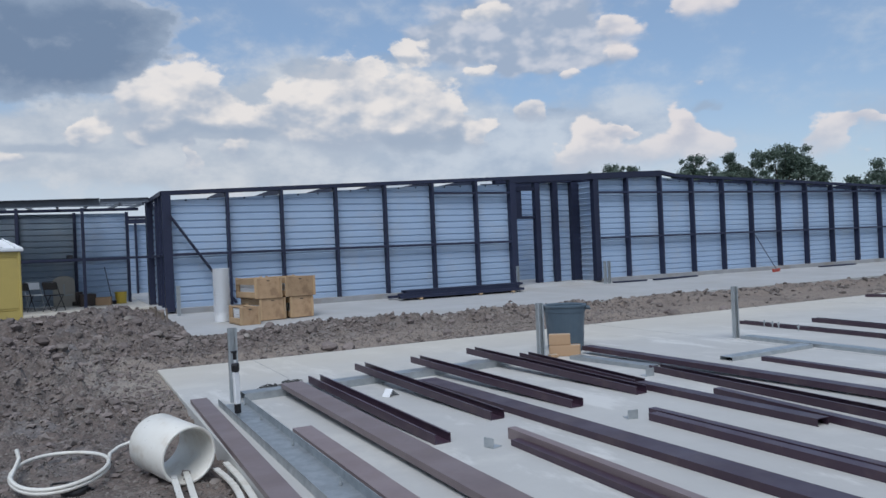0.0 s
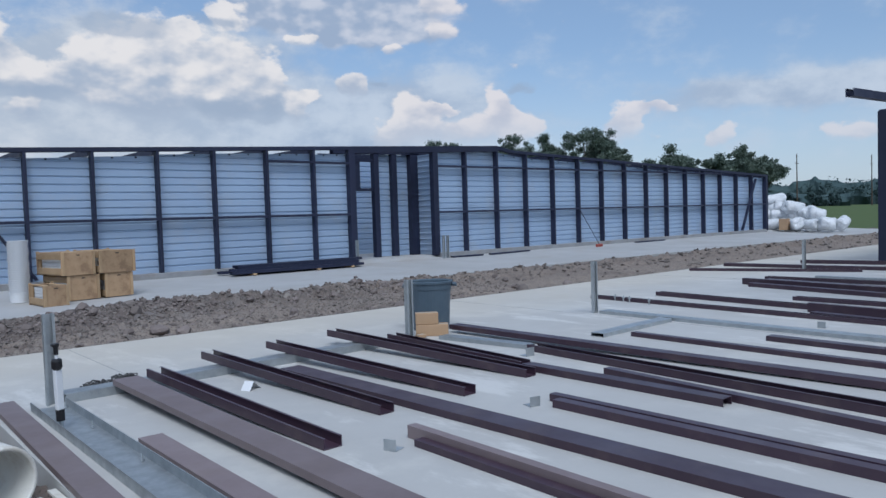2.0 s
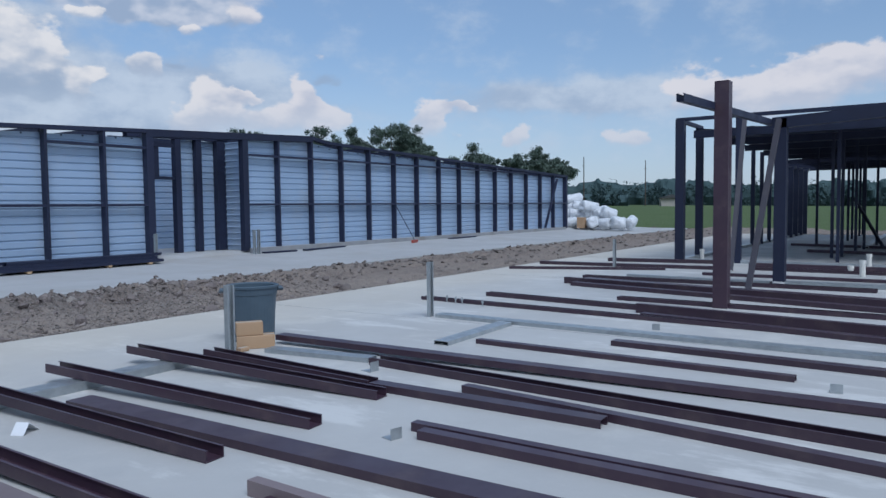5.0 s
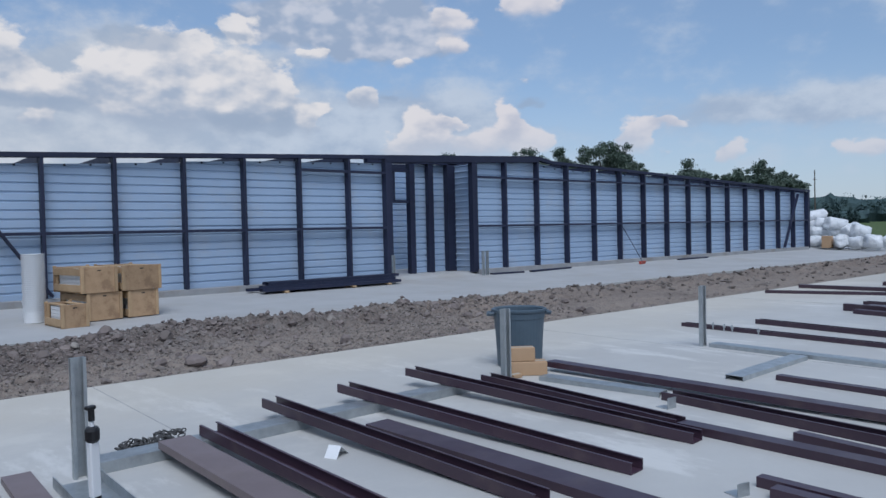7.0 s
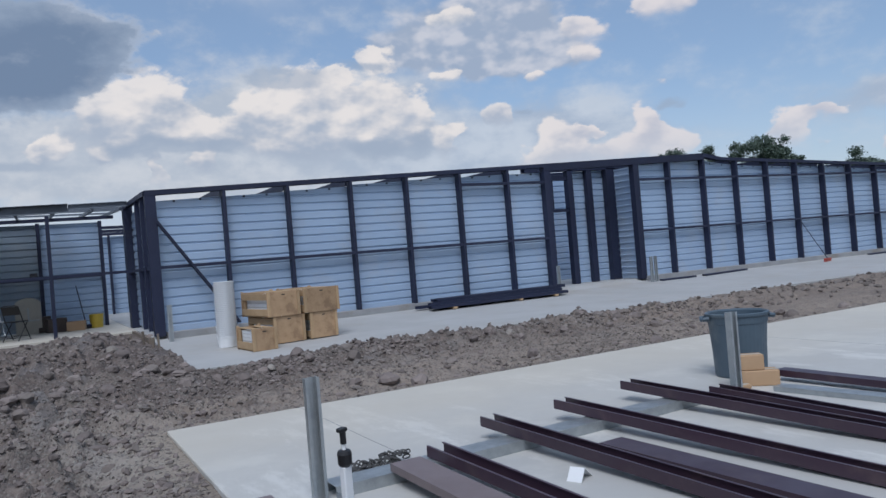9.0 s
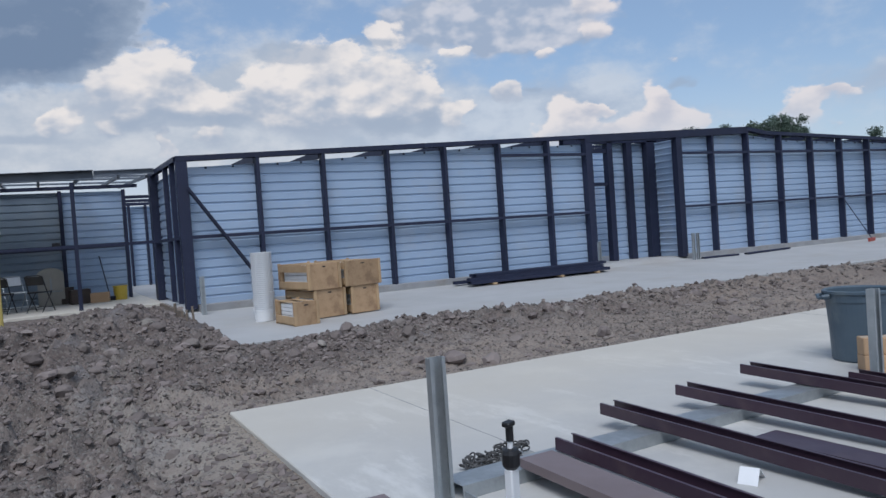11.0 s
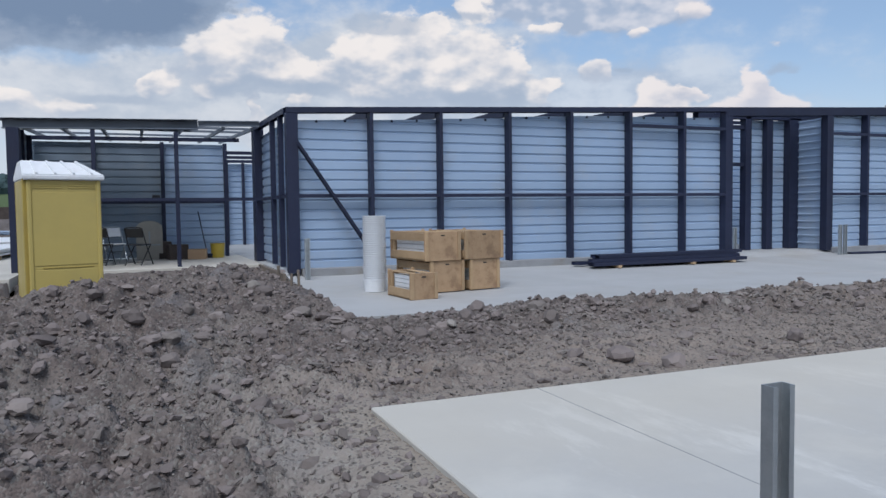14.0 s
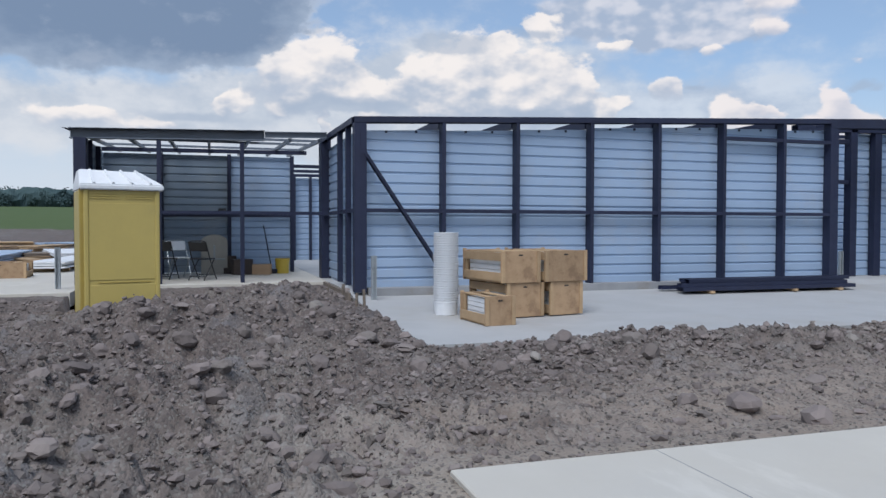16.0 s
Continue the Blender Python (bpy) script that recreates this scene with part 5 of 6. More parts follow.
def carton(x, y, z, sx, sy, sz, turn, label, flap=False, material=None):
    bm = bmesh.new()
    box(bm, -sx / 2, sx / 2, -sy / 2, sy / 2, 0, sz, bev=0.006)
    root = part("cardboard_box", bm, material or M_CARD)
    root.matrix_world = pose(x, y, z, 0, 0, turn)
    tagged(root, label=label, category="cardboard box", group="cartons")
    bm = bmesh.new()
    box(bm, -sx / 2 + 0.004, sx / 2 - 0.004, -0.02, 0.02, sz - 0.001, sz + 0.0015)
    part("tape", bm, M_TAN, root, "pale sealing tape")
    if flap:
        bm = bmesh.new()
        box(bm, sx / 2 - 0.005, sx / 2, -sy / 2, sy / 2, sz, sz + 0.09, rot=None)
        part("flap", bm, M_CARD, root)
    return root


carton(6.24, 8.25, 0.001, 0.40, 0.18, 0.14, -40, "small flattened brown cardboard box by the trash can")
carton(6.19, 8.29, 0.144, 0.28, 0.14, 0.14, -36, "small brown cardboard box stacked on another box")
carton(6.02, 8.20, 0.001, 0.12, 0.08, 0.04, 0, "tiny white and brown carton beside the post")


# ---------- plastic pails stacked ----------
def pail_stack():
    root = tagged(empty("bucket_stack", pose(3.53, 17.55, 0.052)), label="tall stack of nested white plastic buckets on the slab", category="bucket stack")
    z = 0.0
    K = 1.10
    for i in range(30):
        bm = bmesh.new()
        if i == 0:
            prof = [(0.001, 0), (0.150, 0), (0.165, 0.16), (0.172, 0.162), (0.172, 0.185), (0.163, 0.187)]
            hh = 0.187
        else:
            prof = [(0.160, 0), (0.163, 0.016), (0.172, 0.017), (0.172, 0.027), (0.163, 0.029)]
            hh = 0.031
        lathe(bm, [(r * K, h * K) for r, h in prof], 28)
        if i == 29:
            lathe(bm, [(0.172, 0.031), (0.158, 0.02), (0.001, -0.02)], 28)
        ob = part("bucket", bm, M_WHITE, root, smooth=False)
        ob.matrix_local = pose(0.004 * math.sin(i * 0.9), 0.004 * math.cos(i * 1.3), z)
        z += (hh if i == 0 else 0.0315) * K


pail_stack()


# ---------- crates ----------
def crate(x, y, z, sx, sy, sz, turn, label, slats=2):
    """A framed crate: plywood ends, slatted sides, white sheets inside. Local y runs along its length."""
    root = tagged(empty("plywood_crate", pose(x, y, z, 0, 0, turn)), label=label, category="crate", group="plywood crates")
    for s in (0, 1):
        bm = bmesh.new()
        yy = -sy / 2 if s == 0 else sy / 2 - 0.02
        box(bm, -sx / 2, sx / 2, yy, yy + 0.02, 0.0, sz, bev=0.003)
        panel = part("end_panel", bm, M_PLY, root)
        for xx in (-sx / 2 + 0.03, sx / 2 - 0.03):
            bm = bmesh.new()
            yc = -sy / 2 - 0.019 if s == 0 else sy / 2 + 0.001
            box(bm, xx - 0.028, xx + 0.028, yc, yc + 0.018, 0.004, sz + (0.0 if s == 0 else 0.02), bev=0.003)
            part("cleat", bm, M_LUMBER, root)
        bm = bmesh.new()
        yy = -sy / 2 - 0.002 if s == 0 else sy / 2 - 0.002
        box(bm, -0.035, 0.035, yy, yy + 0.004, sz - 0.07, sz - 0.05)
        part("handhole", bm, M_BLACK, panel)
    for sx_ in (-1, 1):
        for k in range(slats):
            bm = bmesh.new()
            zz = 0.03 + k * (sz - 0.17) / max(slats - 1, 1)
            xx = sx_ * (sx / 2 - 0.012)
            box(bm, xx - 0.011, xx + 0.011, -sy / 2 + 0.022, sy / 2 - 0.022, zz, zz + 0.12, bev=0.003)
            part("side_slat", bm, M_LUMBER, root)
    for k in (-0.28, 0.28):
        bm = bmesh.new()
        box(bm, k * sx - 0.045, k * sx + 0.045, -sy / 2 + 0.022, sy / 2 - 0.022, sz - 0.022, sz - 0.003, bev=0.003)
        part("top_slat", bm, M_LUMBER, root)
    for yy in (-sy / 2 + 0.025, sy / 2 - 0.065):
        for xx in (-1, 1):
            bm = bmesh.new()
            xc = xx * (sx / 2 - 0.045)
            box(bm, xc - 0.02, xc + 0.02, yy, yy + 0.04, 0.01, sz - 0.024)
            part("corner_post", bm, M_LUMBER, root)
    n = 5
    for i in range(n):
        bm = bmesh.new()
        z0 = 0.03 + i * (sz - 0.07) / n
        box(bm, -sx / 2 + 0.075, sx / 2 - 0.075, -sy / 2 + 0.08, sy / 2 - 0.08, z0, z0 + (sz - 0.07) / n - 0.008)
        part("white_panel", bm, M_WHITE, root)
    bm = bmesh.new()
    box(bm, -sx / 2 + 0.03, sx / 2 - 0.03, -sy / 2 + 0.03, sy / 2 - 0.03, 0.002, 0.025)
    part("base_board", bm, M_LUMBER, root)
    return root


T = 10
crate(4.44, 17.46, 0.050, 0.64, 1.06, 0.49, T, "plywood crate at the bottom of the stack on the slab")
crate(5.145, 17.55, 0.052, 0.59, 1.04, 0.49, T, "end-on plywood crate at the bottom of the stack")
crate(4.345, 17.43, 0.544, 0.66, 1.10, 0.455, T, "slatted plywood crate with white panels on top of the stack")
crate(5.115, 17.53, 0.546, 0.76, 1.08, 0.455, T, "plywood crate on top of the stack beside another")
crate(3.84, 16.66, 0.034, 0.45, 0.80, 0.39, 5, "low open-sided crate full of white panels on the slab", 1)


# ---------- bundle of channels against the wall ----------
def bundle():
    root = tagged(empty("steel_bundle", pose(8.55, 19.12, 0.125, 0, 0, 0)), label="low bundle of dark steel channels lying by the wall", category="steel bundle")
    rs = random.Random(3)
    k = 0
    for row, n in ((0, 4), (1, 3), (2, 2)):
        for i in range(n):
            x0 = rs.uniform(-0.2, 0.35)
            x1 = 4.0 + rs.uniform(-0.3, 0.15)
            member("channel", (x0, -0.30 + i * 0.16 + row * 0.07, 0.045 + row * 0.072), (x1, -0.30 + i * 0.16 + row * 0.07, 0.045 + row * 0.072), 0.15, 0.07, "u" if (i + row) % 2 else "n", M_FRAME, root)
    for x in (0.5, 2.4, 3.5):
        bm = bmesh.new()
        box(bm, x, x + 0.09, -0.42, 0.28, 0, 0.045)
        part("skid", bm, M_LUMBER, root)


bundle()


# flashings and trim lying by the further wall
def flashing(p0, p1, z, label):
    ob = member("flashing", (*p0, z), (*p1, z), 0.12, 0.05, "n", M_FRAME, lip=0)
    tagged(ob, label=label, category="flashing", group="flashings by the wall")


flashing((16.3, 19.25), (17.6, 19.15), 0.132, "dark metal flashing strip lying by the wall")
flashing((17.9, 19.1), (20.1, 19.35), 0.135, "long dark metal trim lying askew by the wall")
flashing((26.6, 19.3), (28.8, 19.35), 0.138, "dark metal trim lying at the foot of the wall")


# ---------- broom against the wall ----------
def broom(x, y, z, tilt, turn, h, head_mat, label):
    root = tagged(empty("broom", pose(x, y, z, 0, 0, turn)), label=label, category="broom")
    top = Vector((0, h * math.sin(radians(tilt)), h * math.cos(radians(tilt))))
    bm = bmesh.new()
    cyl(bm, (0, 0, 0.10), top, 0.014, seg=10)
    part("handle", bm, M_FRAME, root)
    bm = bmesh.new()
    box(bm, -0.28, 0.28, -0.04, 0.04, 0.06, 0.11, bev=0.01)
    part("head", bm, head_mat, root)
    bm = bmesh.new()
    box(bm, -0.27, 0.27, -0.03, 0.03, 0.0, 0.062)
    part("bristles", bm, M_RED if head_mat is M_RED else M_BLACK, root)


broom(23.75, 19.0, 0.12, 28, 15, 1.62, M_RED, "push broom with a red head leaning on the wall")


# ---------- portable toilet ----------
def toilet():
    root = tagged(empty("portable_toilet", pose(-0.985, 18.15, -0.02, 0, 0, 13)), label="faded yellow portable toilet with a white roof on the dirt", category="portable toilet")
    W, D, H = 0.88, 1.02, 1.83
    bm = bmesh.new()
    box(bm, -W / 2 - 0.02, W / 2 + 0.02, -D / 2, D / 2, 0.0, 0.12, bev=0.02)
    part("base", bm, M_YELD, root)
    sides = (("back_wall", (-W / 2, W / 2, -D / 2 + 0.02, -D / 2 + 0.05)), ("front_wall", (-W / 2, W / 2, D / 2 - 0.05, D / 2 - 0.02)),
             ("side_wall", (-W / 2, -W / 2 + 0.03, -D / 2 + 0.051, D / 2 - 0.051)), ("side_wall", (W / 2 - 0.03, W / 2, -D / 2 + 0.051, D / 2 - 0.051)))
    for n, (a, b, c, d) in sides:
        bm = bmesh.new()
        box(bm, a, b, c, d, 0.12, H, bev=0.006)
        part(n, bm, M_YEL, root)
    # corner trims
    for a in (-1, 1):
        for b in (-1, 1):
            bm = bmesh.new()
            xc, yc = a * (W / 2 - 0.01), b * (D / 2 - 0.03)
            box(bm, xc - 0.03, xc + 0.03, yc - 0.03, yc + 0.03, 0.10, H + 0.005, bev=0.012)
            part("corner_trim", bm, M_YEL, root)
    # panel relief on the wall that is seen
    for z0, z1, x0, x1 in ((0.62, 0.632, -0.30, 0.34), (H - 0.115, H - 0.10, -0.40, -0.03), (H - 0.085, H - 0.07, -0.40, -0.03), (H - 0.055, H - 0.04, -0.40, -0.03),
                           (H - 0.115, H - 0.10, 0.04, 0.38), (H - 0.085, H - 0.07, 0.04, 0.38), (H - 0.055, H - 0.04, 0.04, 0.38)):
        bm = bmesh.new()
        box(bm, x0, x1, -D / 2 + 0.008, -D / 2 + 0.0195, z0, z1, bev=0.003)
        part("rib" if z0 < 1 else "vent_louvre", bm, M_YELD if z0 < 1 else M_YEL, root)
    for x0, x1, z0, z1 in ((-0.40, 0.40, 0.20, 0.60), (-0.40, 0.40, 0.66, H - 0.17)):
        bm = bmesh.new()
        box(bm, x0, x1, -D / 2 + 0.012, -D / 2 + 0.0195, z0, z1, bev=0.004)
        part("panel", bm, M_YEL, root)
    # door on the side, with frame and hinge ribs
    for i, (y0, y1) in enumerate(((-0.46, -0.40), (-0.36, 0.40), (0.42, 0.47))):
        bm = bmesh.new()
        box(bm, -W / 2 - 0.065, -W / 2 - 0.001, y0, y1, 0.10, H + (0.05 if i == 0 else 0.0), bev=0.008)
        part("door" if i == 1 else "door_post", bm, M_YEL if i == 1 else M_YELD, root)
    # roof
    bm = bmesh.new()
    bot = [(-0.51, -0.55, H), (0.51, -0.55, H), (0.51, 0.55, H), (-0.51, 0.55, H)]
    rim = [(x, y, z + 0.07) for x, y, z in bot]
    top = [(-0.49, -0.20, H + 0.28), (0.26, -0.20, H + 0.26), (0.26, 0.20, H + 0.26), (-0.49, 0.20, H + 0.28)]
    L = [[bm.verts.new(p) for p in ring] for ring in (bot, rim, top)]
    for a, b in zip(L, L[1:]):
        for i in range(4):
            bm.faces.new((a[i], a[(i + 1) % 4], b[(i + 1) % 4], b[i]))
    bm.faces.new(L[2]), bm.faces.new(L[0][::-1])
    bmesh.ops.recalc_face_normals(bm, faces=bm.faces[:])
    bmesh.ops.bevel(bm, geom=bm.edges[:], offset=0.015, segments=2, affect="EDGES")
    roof = part("roof", bm, M_WHITE, root, "white translucent plastic roof")
    for x in (-0.34, -0.11, 0.12, 0.35):
        bm = bmesh.new()
        xt = -0.36 + (x + 0.34) * 0.80
        bmesh.ops.create_cube(bm, size=1)
        a, b = Vector((x, -0.535, H + 0.085)), Vector((min(xt, 0.24), -0.21, H + 0.272))
        d = b - a
        bmesh.ops.transform(bm, matrix=Matrix.Translation((a + b) / 2) @ d.to_track_quat("Y", "Z").to_matrix().to_4x4() @ Matrix.Diagonal((0.03, d.length, 0.03, 1)), verts=bm.verts[:])
        part("roof_rib", bm, M_WHITE, roof)


toilet()


# ---------- folding furniture in the open bay ----------
def folding_chair(x, y, z, turn, frame_mat, seat_mat, label):
    root = tagged(empty("folding_chair", pose(x, y, z, 0, 0, turn)), label=label, category="folding chair", group="folding chairs")
    for s in (-1, 1):
        bm = bmesh.new()
        tube(bm, [(s * 0.21, -0.20, 0.012), (s * 0.21, 0.06, 0.45), (s * 0.20, 0.20, 0.80)], 0.012, 8)
        part("front_leg", bm, frame_mat, root)
        bm = bmesh.new()
        tube(bm, [(s * 0.18, 0.24, 0.012), (s * 0.18, -0.16, 0.43)], 0.012, 8)
        part("rear_leg", bm, frame_mat, root)
    bm = bmesh.new()
    tube(bm, [(-0.20, 0.20, 0.80), (-0.12, 0.205, 0.825), (0.12, 0.205, 0.825), (0.20, 0.20, 0.80)], 0.012, 8)
    part("top_bar", bm, frame_mat, root)
    bm = bmesh.new()
    box(bm, -0.19, 0.19, -0.20, 0.18, 0.435, 0.46, bev=0.01)
    part("seat", bm, seat_mat, root)
    bm = bmesh.new()
    box(bm, -0.19, 0.19, 0.15, 0.17, 0.60, 0.81, bev=0.008, rot=Matrix.Translation((0, 0.16, 0.7)) @ Matrix.Rotation(radians(-20), 4, "X") @ Matrix.Translation((0, -0.16, -0.7)))
    part("backrest", bm, seat_mat, root)
    for yy, zz in ((-0.16, 0.10), (0.2, 0.08)):
        bm = bmesh.new()
        cyl(bm, (-0.18, yy, zz), (0.18, yy, zz), 0.008, seg=8)
        part("stretcher", bm, frame_mat, root)


folding_chair(0.05, 23.55, 0.226, 150, M_BLACK, M_BLACK, "black metal folding chair on the slab in the open bay")
folding_chair(-0.70, 23.9, 0.226, 160, M_BLACK, M_BLACK, "black metal folding chair beside a white one")
folding_chair(-0.45, 24.3, 0.226, 20, M_GALV, M_WHITE, "white plastic folding chair in the open bay")


def leaning_table():
    root = tagged(empty("folding_table", pose(0.30, 25.68, 0.226, 12, 0, 0)), label="grey plastic folding table top leaning on the metal wall", category="folding table")
    bm = bmesh.new()
    n = 10
    pts = [(-0.30, 0), (0.30, 0)]
    for i in range(n + 1):
        a = math.pi * i / n
        pts.append((0.30 * math.cos(a) if i not in (0, n) else (0.30 if i == 0 else -0.30), 0.78 + 0.18 * math.sin(a)))
    a = [bm.verts.new((x, 0, z)) for x, z in pts]
    b = [bm.verts.new((x, 0.045, z)) for x, z in pts]
    m = len(pts)
    for i in range(m):
        bm.faces.new((a[i], a[(i + 1) % m], b[(i + 1) % m], b[i]))
    bm.faces.new(a[::-1]), bm.faces.new(b)
    bmesh.ops.recalc_face_normals(bm, faces=bm.faces[:])
    part("tabletop", bm, M_TAN, root)
    bm = bmesh.new()
    box(bm, -0.25, 0.25, -0.02, -0.001, 0.35, 0.38)
    box(bm, -0.02, 0.02, -0.02, -0.001, 0.381, 0.70)
    part("leg_frame", bm, M_GALV, root)


leaning_table()
carton(0.92, 25.3, 0.226, 0.45, 0.40, 0.36, 8, "dark brown cardboard box with clutter in the open bay", material=M_CARDD)
carton(1.38, 25.2, 0.226, 0.42, 0.38, 0.24, -10, "low open brown cardboard box with white papers")
carton(0.66, 25.8, 0.226, 0.30, 0.30, 0.42, 0, "dark brown cardboard box against the wall", material=M_CARDD)


def yellow_bucket():
    root = tagged(empty("mop_bucket", pose(1.88, 25.5, 0.226)), label="small yellow plastic mop bucket on the floor", category="bucket")
    bm = bmesh.new()
    lathe(bm, [(0.001, 0), (0.155, 0), (0.175, 0.34), (0.185, 0.342), (0.185, 0.36), (0.165, 0.36), (0.145, 0.02), (0.001, 0.02)], 24)
    part("body", bm, M_YBUCK, root)
    bm = bmesh.new()
    tube(bm, [(0.18 * math.cos(a), 0.02, 0.34 + 0.06 * math.sin(a)) for a in [math.pi * i / 10 for i in range(11)]], 0.005, 6)
    part("handle", bm, M_GALV, root)


yellow_bucket()
broom(1.62, 25.4, 0.226, -22 + 44, 20, 1.25, M_FRAME, "dark broom leaning on the ribbed metal wall")


def wall_box():
    bm = bmesh.new()
    box(bm, 0.40, 0.58, 25.98, 26.04, 1.66, 1.80, bev=0.01)
    ob = part("work_glove_bundle", bm, M_RUST)
    tagged(ob, label="small dark rag hung on the girt of the back wall", category="rag")


wall_box()


# ---------- pipe and hose on the dirt ----------
def big_pipe():
    zc = float(terrain(1.1, 6.1)) + 0.215
    root = tagged(empty("plastic_pipe", pose(1.075, 6.09, zc + 0.01, 4, 0, 21)), label="short piece of wide white plastic pipe lying on the dirt", category="pipe")
    bm = bmesh.new()
    L = 0.25
    m = Matrix.Rotation(radians(90), 4, "X")
    lathe(bm, [(0.193, -L), (0.209, -L), (0.214, -L + 0.01), (0.214, L - 0.01), (0.209, L), (0.193, L), (0.190, L - 0.01), (0.190, -L + 0.01), (0.193, -L)], 48, m)
    part("pipe_wall", bm, M_PVC, root, smooth=True)


big_pipe()


def hose():
    pts = [(0.93, 7.08, -0.06), (0.85, 7.12, -0.06), (0.76, 7.06, -0.07), (0.68, 6.86, -0.07)]
    for i in range(64):
        a = radians(5 - i * 8.4)
        pts.append((0.33 + 0.33 * math.cos(a), 6.54 + 0.55 * math.sin(a), -0.075 + 0.0006 * i + 0.012 * math.cos(a * 2 + 1)))
    pts += [(0.04, 6.92, -0.02), (0.02, 7.02, 0.03)]
    bm = bmesh.new()
    tube(bm, pts, 0.015, 10)
    ob = part("hose", bm, M_PVC, smooth=True)
    tagged(ob, label="loop of white plastic tubing lying on the dirt", category="hose")


hose()


def lath(x0, y0, z0, x1, y1, z1, sag, label):
    """A thin plastic strip that bows a little on its way from one end to the other."""
    bm = bmesh.new()
    n, w = 12, 0.021
    rows = []
    for i in range(n + 1):
        f = i / n
        x = x0 + (x1 - x0) * f + sag * math.sin(math.pi * f)
        y, z = y0 + (y1 - y0) * f, z0 + (z1 - z0) * f
        rows.append([bm.verts.new(p) for p in ((x - w, y, z), (x + w, y, z), (x + w, y, z + 0.014), (x - w, y, z + 0.014))])
    for a, b in zip(rows, rows[1:]):
        for k in range(4):
            bm.faces.new((a[k], a[(k + 1) % 4], b[(k + 1) % 4], b[k]))
    bm.faces.new(rows[0][::-1]), bm.faces.new(rows[-1])
    bmesh.ops.recalc_face_normals(bm, faces=bm.faces[:])
    tagged(part("plastic_strip", bm, M_PVC), label=label, category="plastic strip", group="strips on the dirt")


lath(1.36, 5.98, -0.10, 1.355, 4.95, -0.07, 0.03, "pale curved plastic strip in the dirt by the slab")
lath(1.43, 5.95, -0.06, 1.42, 4.95, -0.05, 0.015, "pale curved plastic strip in the dirt by the slab")
lath(1.06, 5.98, -0.095, 1.03, 5.2, -0.10, 0.0, "pale plastic strip coming out of the pipe")
lath(1.15, 5.98, -0.09, 1.11, 5.2, -0.10, 0.0, "pale plastic strip coming out of the pipe")


def black_cap():
    bm = bmesh.new()
    lathe(bm, [(0.001, 0.05), (0.05, 0.05), (0.085, 0.045), (0.09, 0.02), (0.09, 0.0)], 24)
    ob = part("black_cap", bm, M_BLACK, smooth=True)
    ob.matrix_world = pose(0.42, 6.10, max(float(terrain(0.42 + i * 0.03, 6.10 + j * 0.03)) for i in range(-3, 4) for j in range(-3, 4)) + 0.004, 10, 0, 0)
    tagged(ob, label="round black plastic cap on the dirt", category="cap")
    bm = bmesh.new()
    tube(bm, [(-0.14, 0.02, 0.02), (-0.10, 0.14, 0.06), (0.0, 0.16, 0.05), (0.16, -0.02, 0.02)], 0.008, 6)
    ob = part("wire_loop", bm, M_BLACK, smooth=True)
    ob.matrix_world = pose(0.38, 6.10, float(terrain(0.2, 6.18)) + 0.01)
    tagged(ob, label="thin bent black wire on the dirt", category="wire")


black_cap()


def stake(x, y, h, lean, seed):
    bm = bmesh.new()
    vs = box(bm, -0.022, 0.022, -0.018, 0.018, -0.15, h, bev=0.003)
    ob = part("wooden_stake", bm, M_OLDWOOD)
    ob.matrix_world = pose(x, y, float(terrain(x, y)), lean, -lean, seed * 31)
    tagged(ob, label="weathered wooden form stake driven in the dirt at the slab", category="stake", group="form stakes")


for i, (x, y, h) in enumerate(((2.24, 18.9, .34), (2.34, 18.3, .28), (2.38, 17.9, .24), (2.10, 19.5, .25))):
    stake(x, y, h, 4 - 3 * i, i + 1)


# form board along the slab's open side
bm = bmesh.new()
box(bm, 2.40, 2.455, 19.4, 22.25, -0.1, 0.235)
tagged(part("form_board", bm, M_OLDWOOD), label="weathered form board along the slab edge", category="board")


# ---------- stacks beyond the wing ----------
def panel_pack(x, y, z, sx, sy, sz, turn, label, mt):
    root = tagged(empty("panel_pack", pose(x, y, z, 0, 0, turn)), label=label, category="panel pack", group="packs of metal panels")
    n = max(int(sz / 0.07), 1)
    for i in range(n):
        bm = bmesh.new()
        o = 0.05 * math.sin(i * 2.1 + x)
        box(bm, -sx / 2 + o, sx / 2 + o, -sy / 2, sy / 2, 0.10 + i * 0.06, 0.10 + i * 0.06 + 0.045, bev=0.004)
        part("panel", bm, mt, root)
    for k in (-0.38, 0, 0.38):
        bm = bmesh.new()
        box(bm, -sx / 2, sx / 2, k * sy - 0.05, k * sy + 0.05, 0, 0.095)
        part("bearer", bm, M_LUMBER, root)


panel_pack(-6.4, 33.0, float(terrain(-6.4, 33.0)) - 0.03, 1.3, 9.0, 0.42, 4, "long pack of white ribbed metal panels on bearers", M_SHEET)
panel_pack(-5.9, 27.6, 0.226, 1.1, 2.6, 0.30, 8, "pack of white trim in a plywood tray", M_WHITE)
panel_pack(-3.5, 29.5, 0.226, 0.9, 4.6, 0.25, -4, "low pack of white metal trim", M_WHITE)
panel_pack(-4.6, 37.0, float(terrain(-4.6, 37.0)) - 0.03, 1.6, 6.0, 0.22, 14, "scattered pack of white metal panels", M_WHITE)
panel_pack(-3.4, 40.5, float(terrain(-3.4, 40.5)) - 0.03, 1.0, 5.0, 0.5, 3, "pack of white metal panels further back", M_SHEET)
rp = random.Random(21)
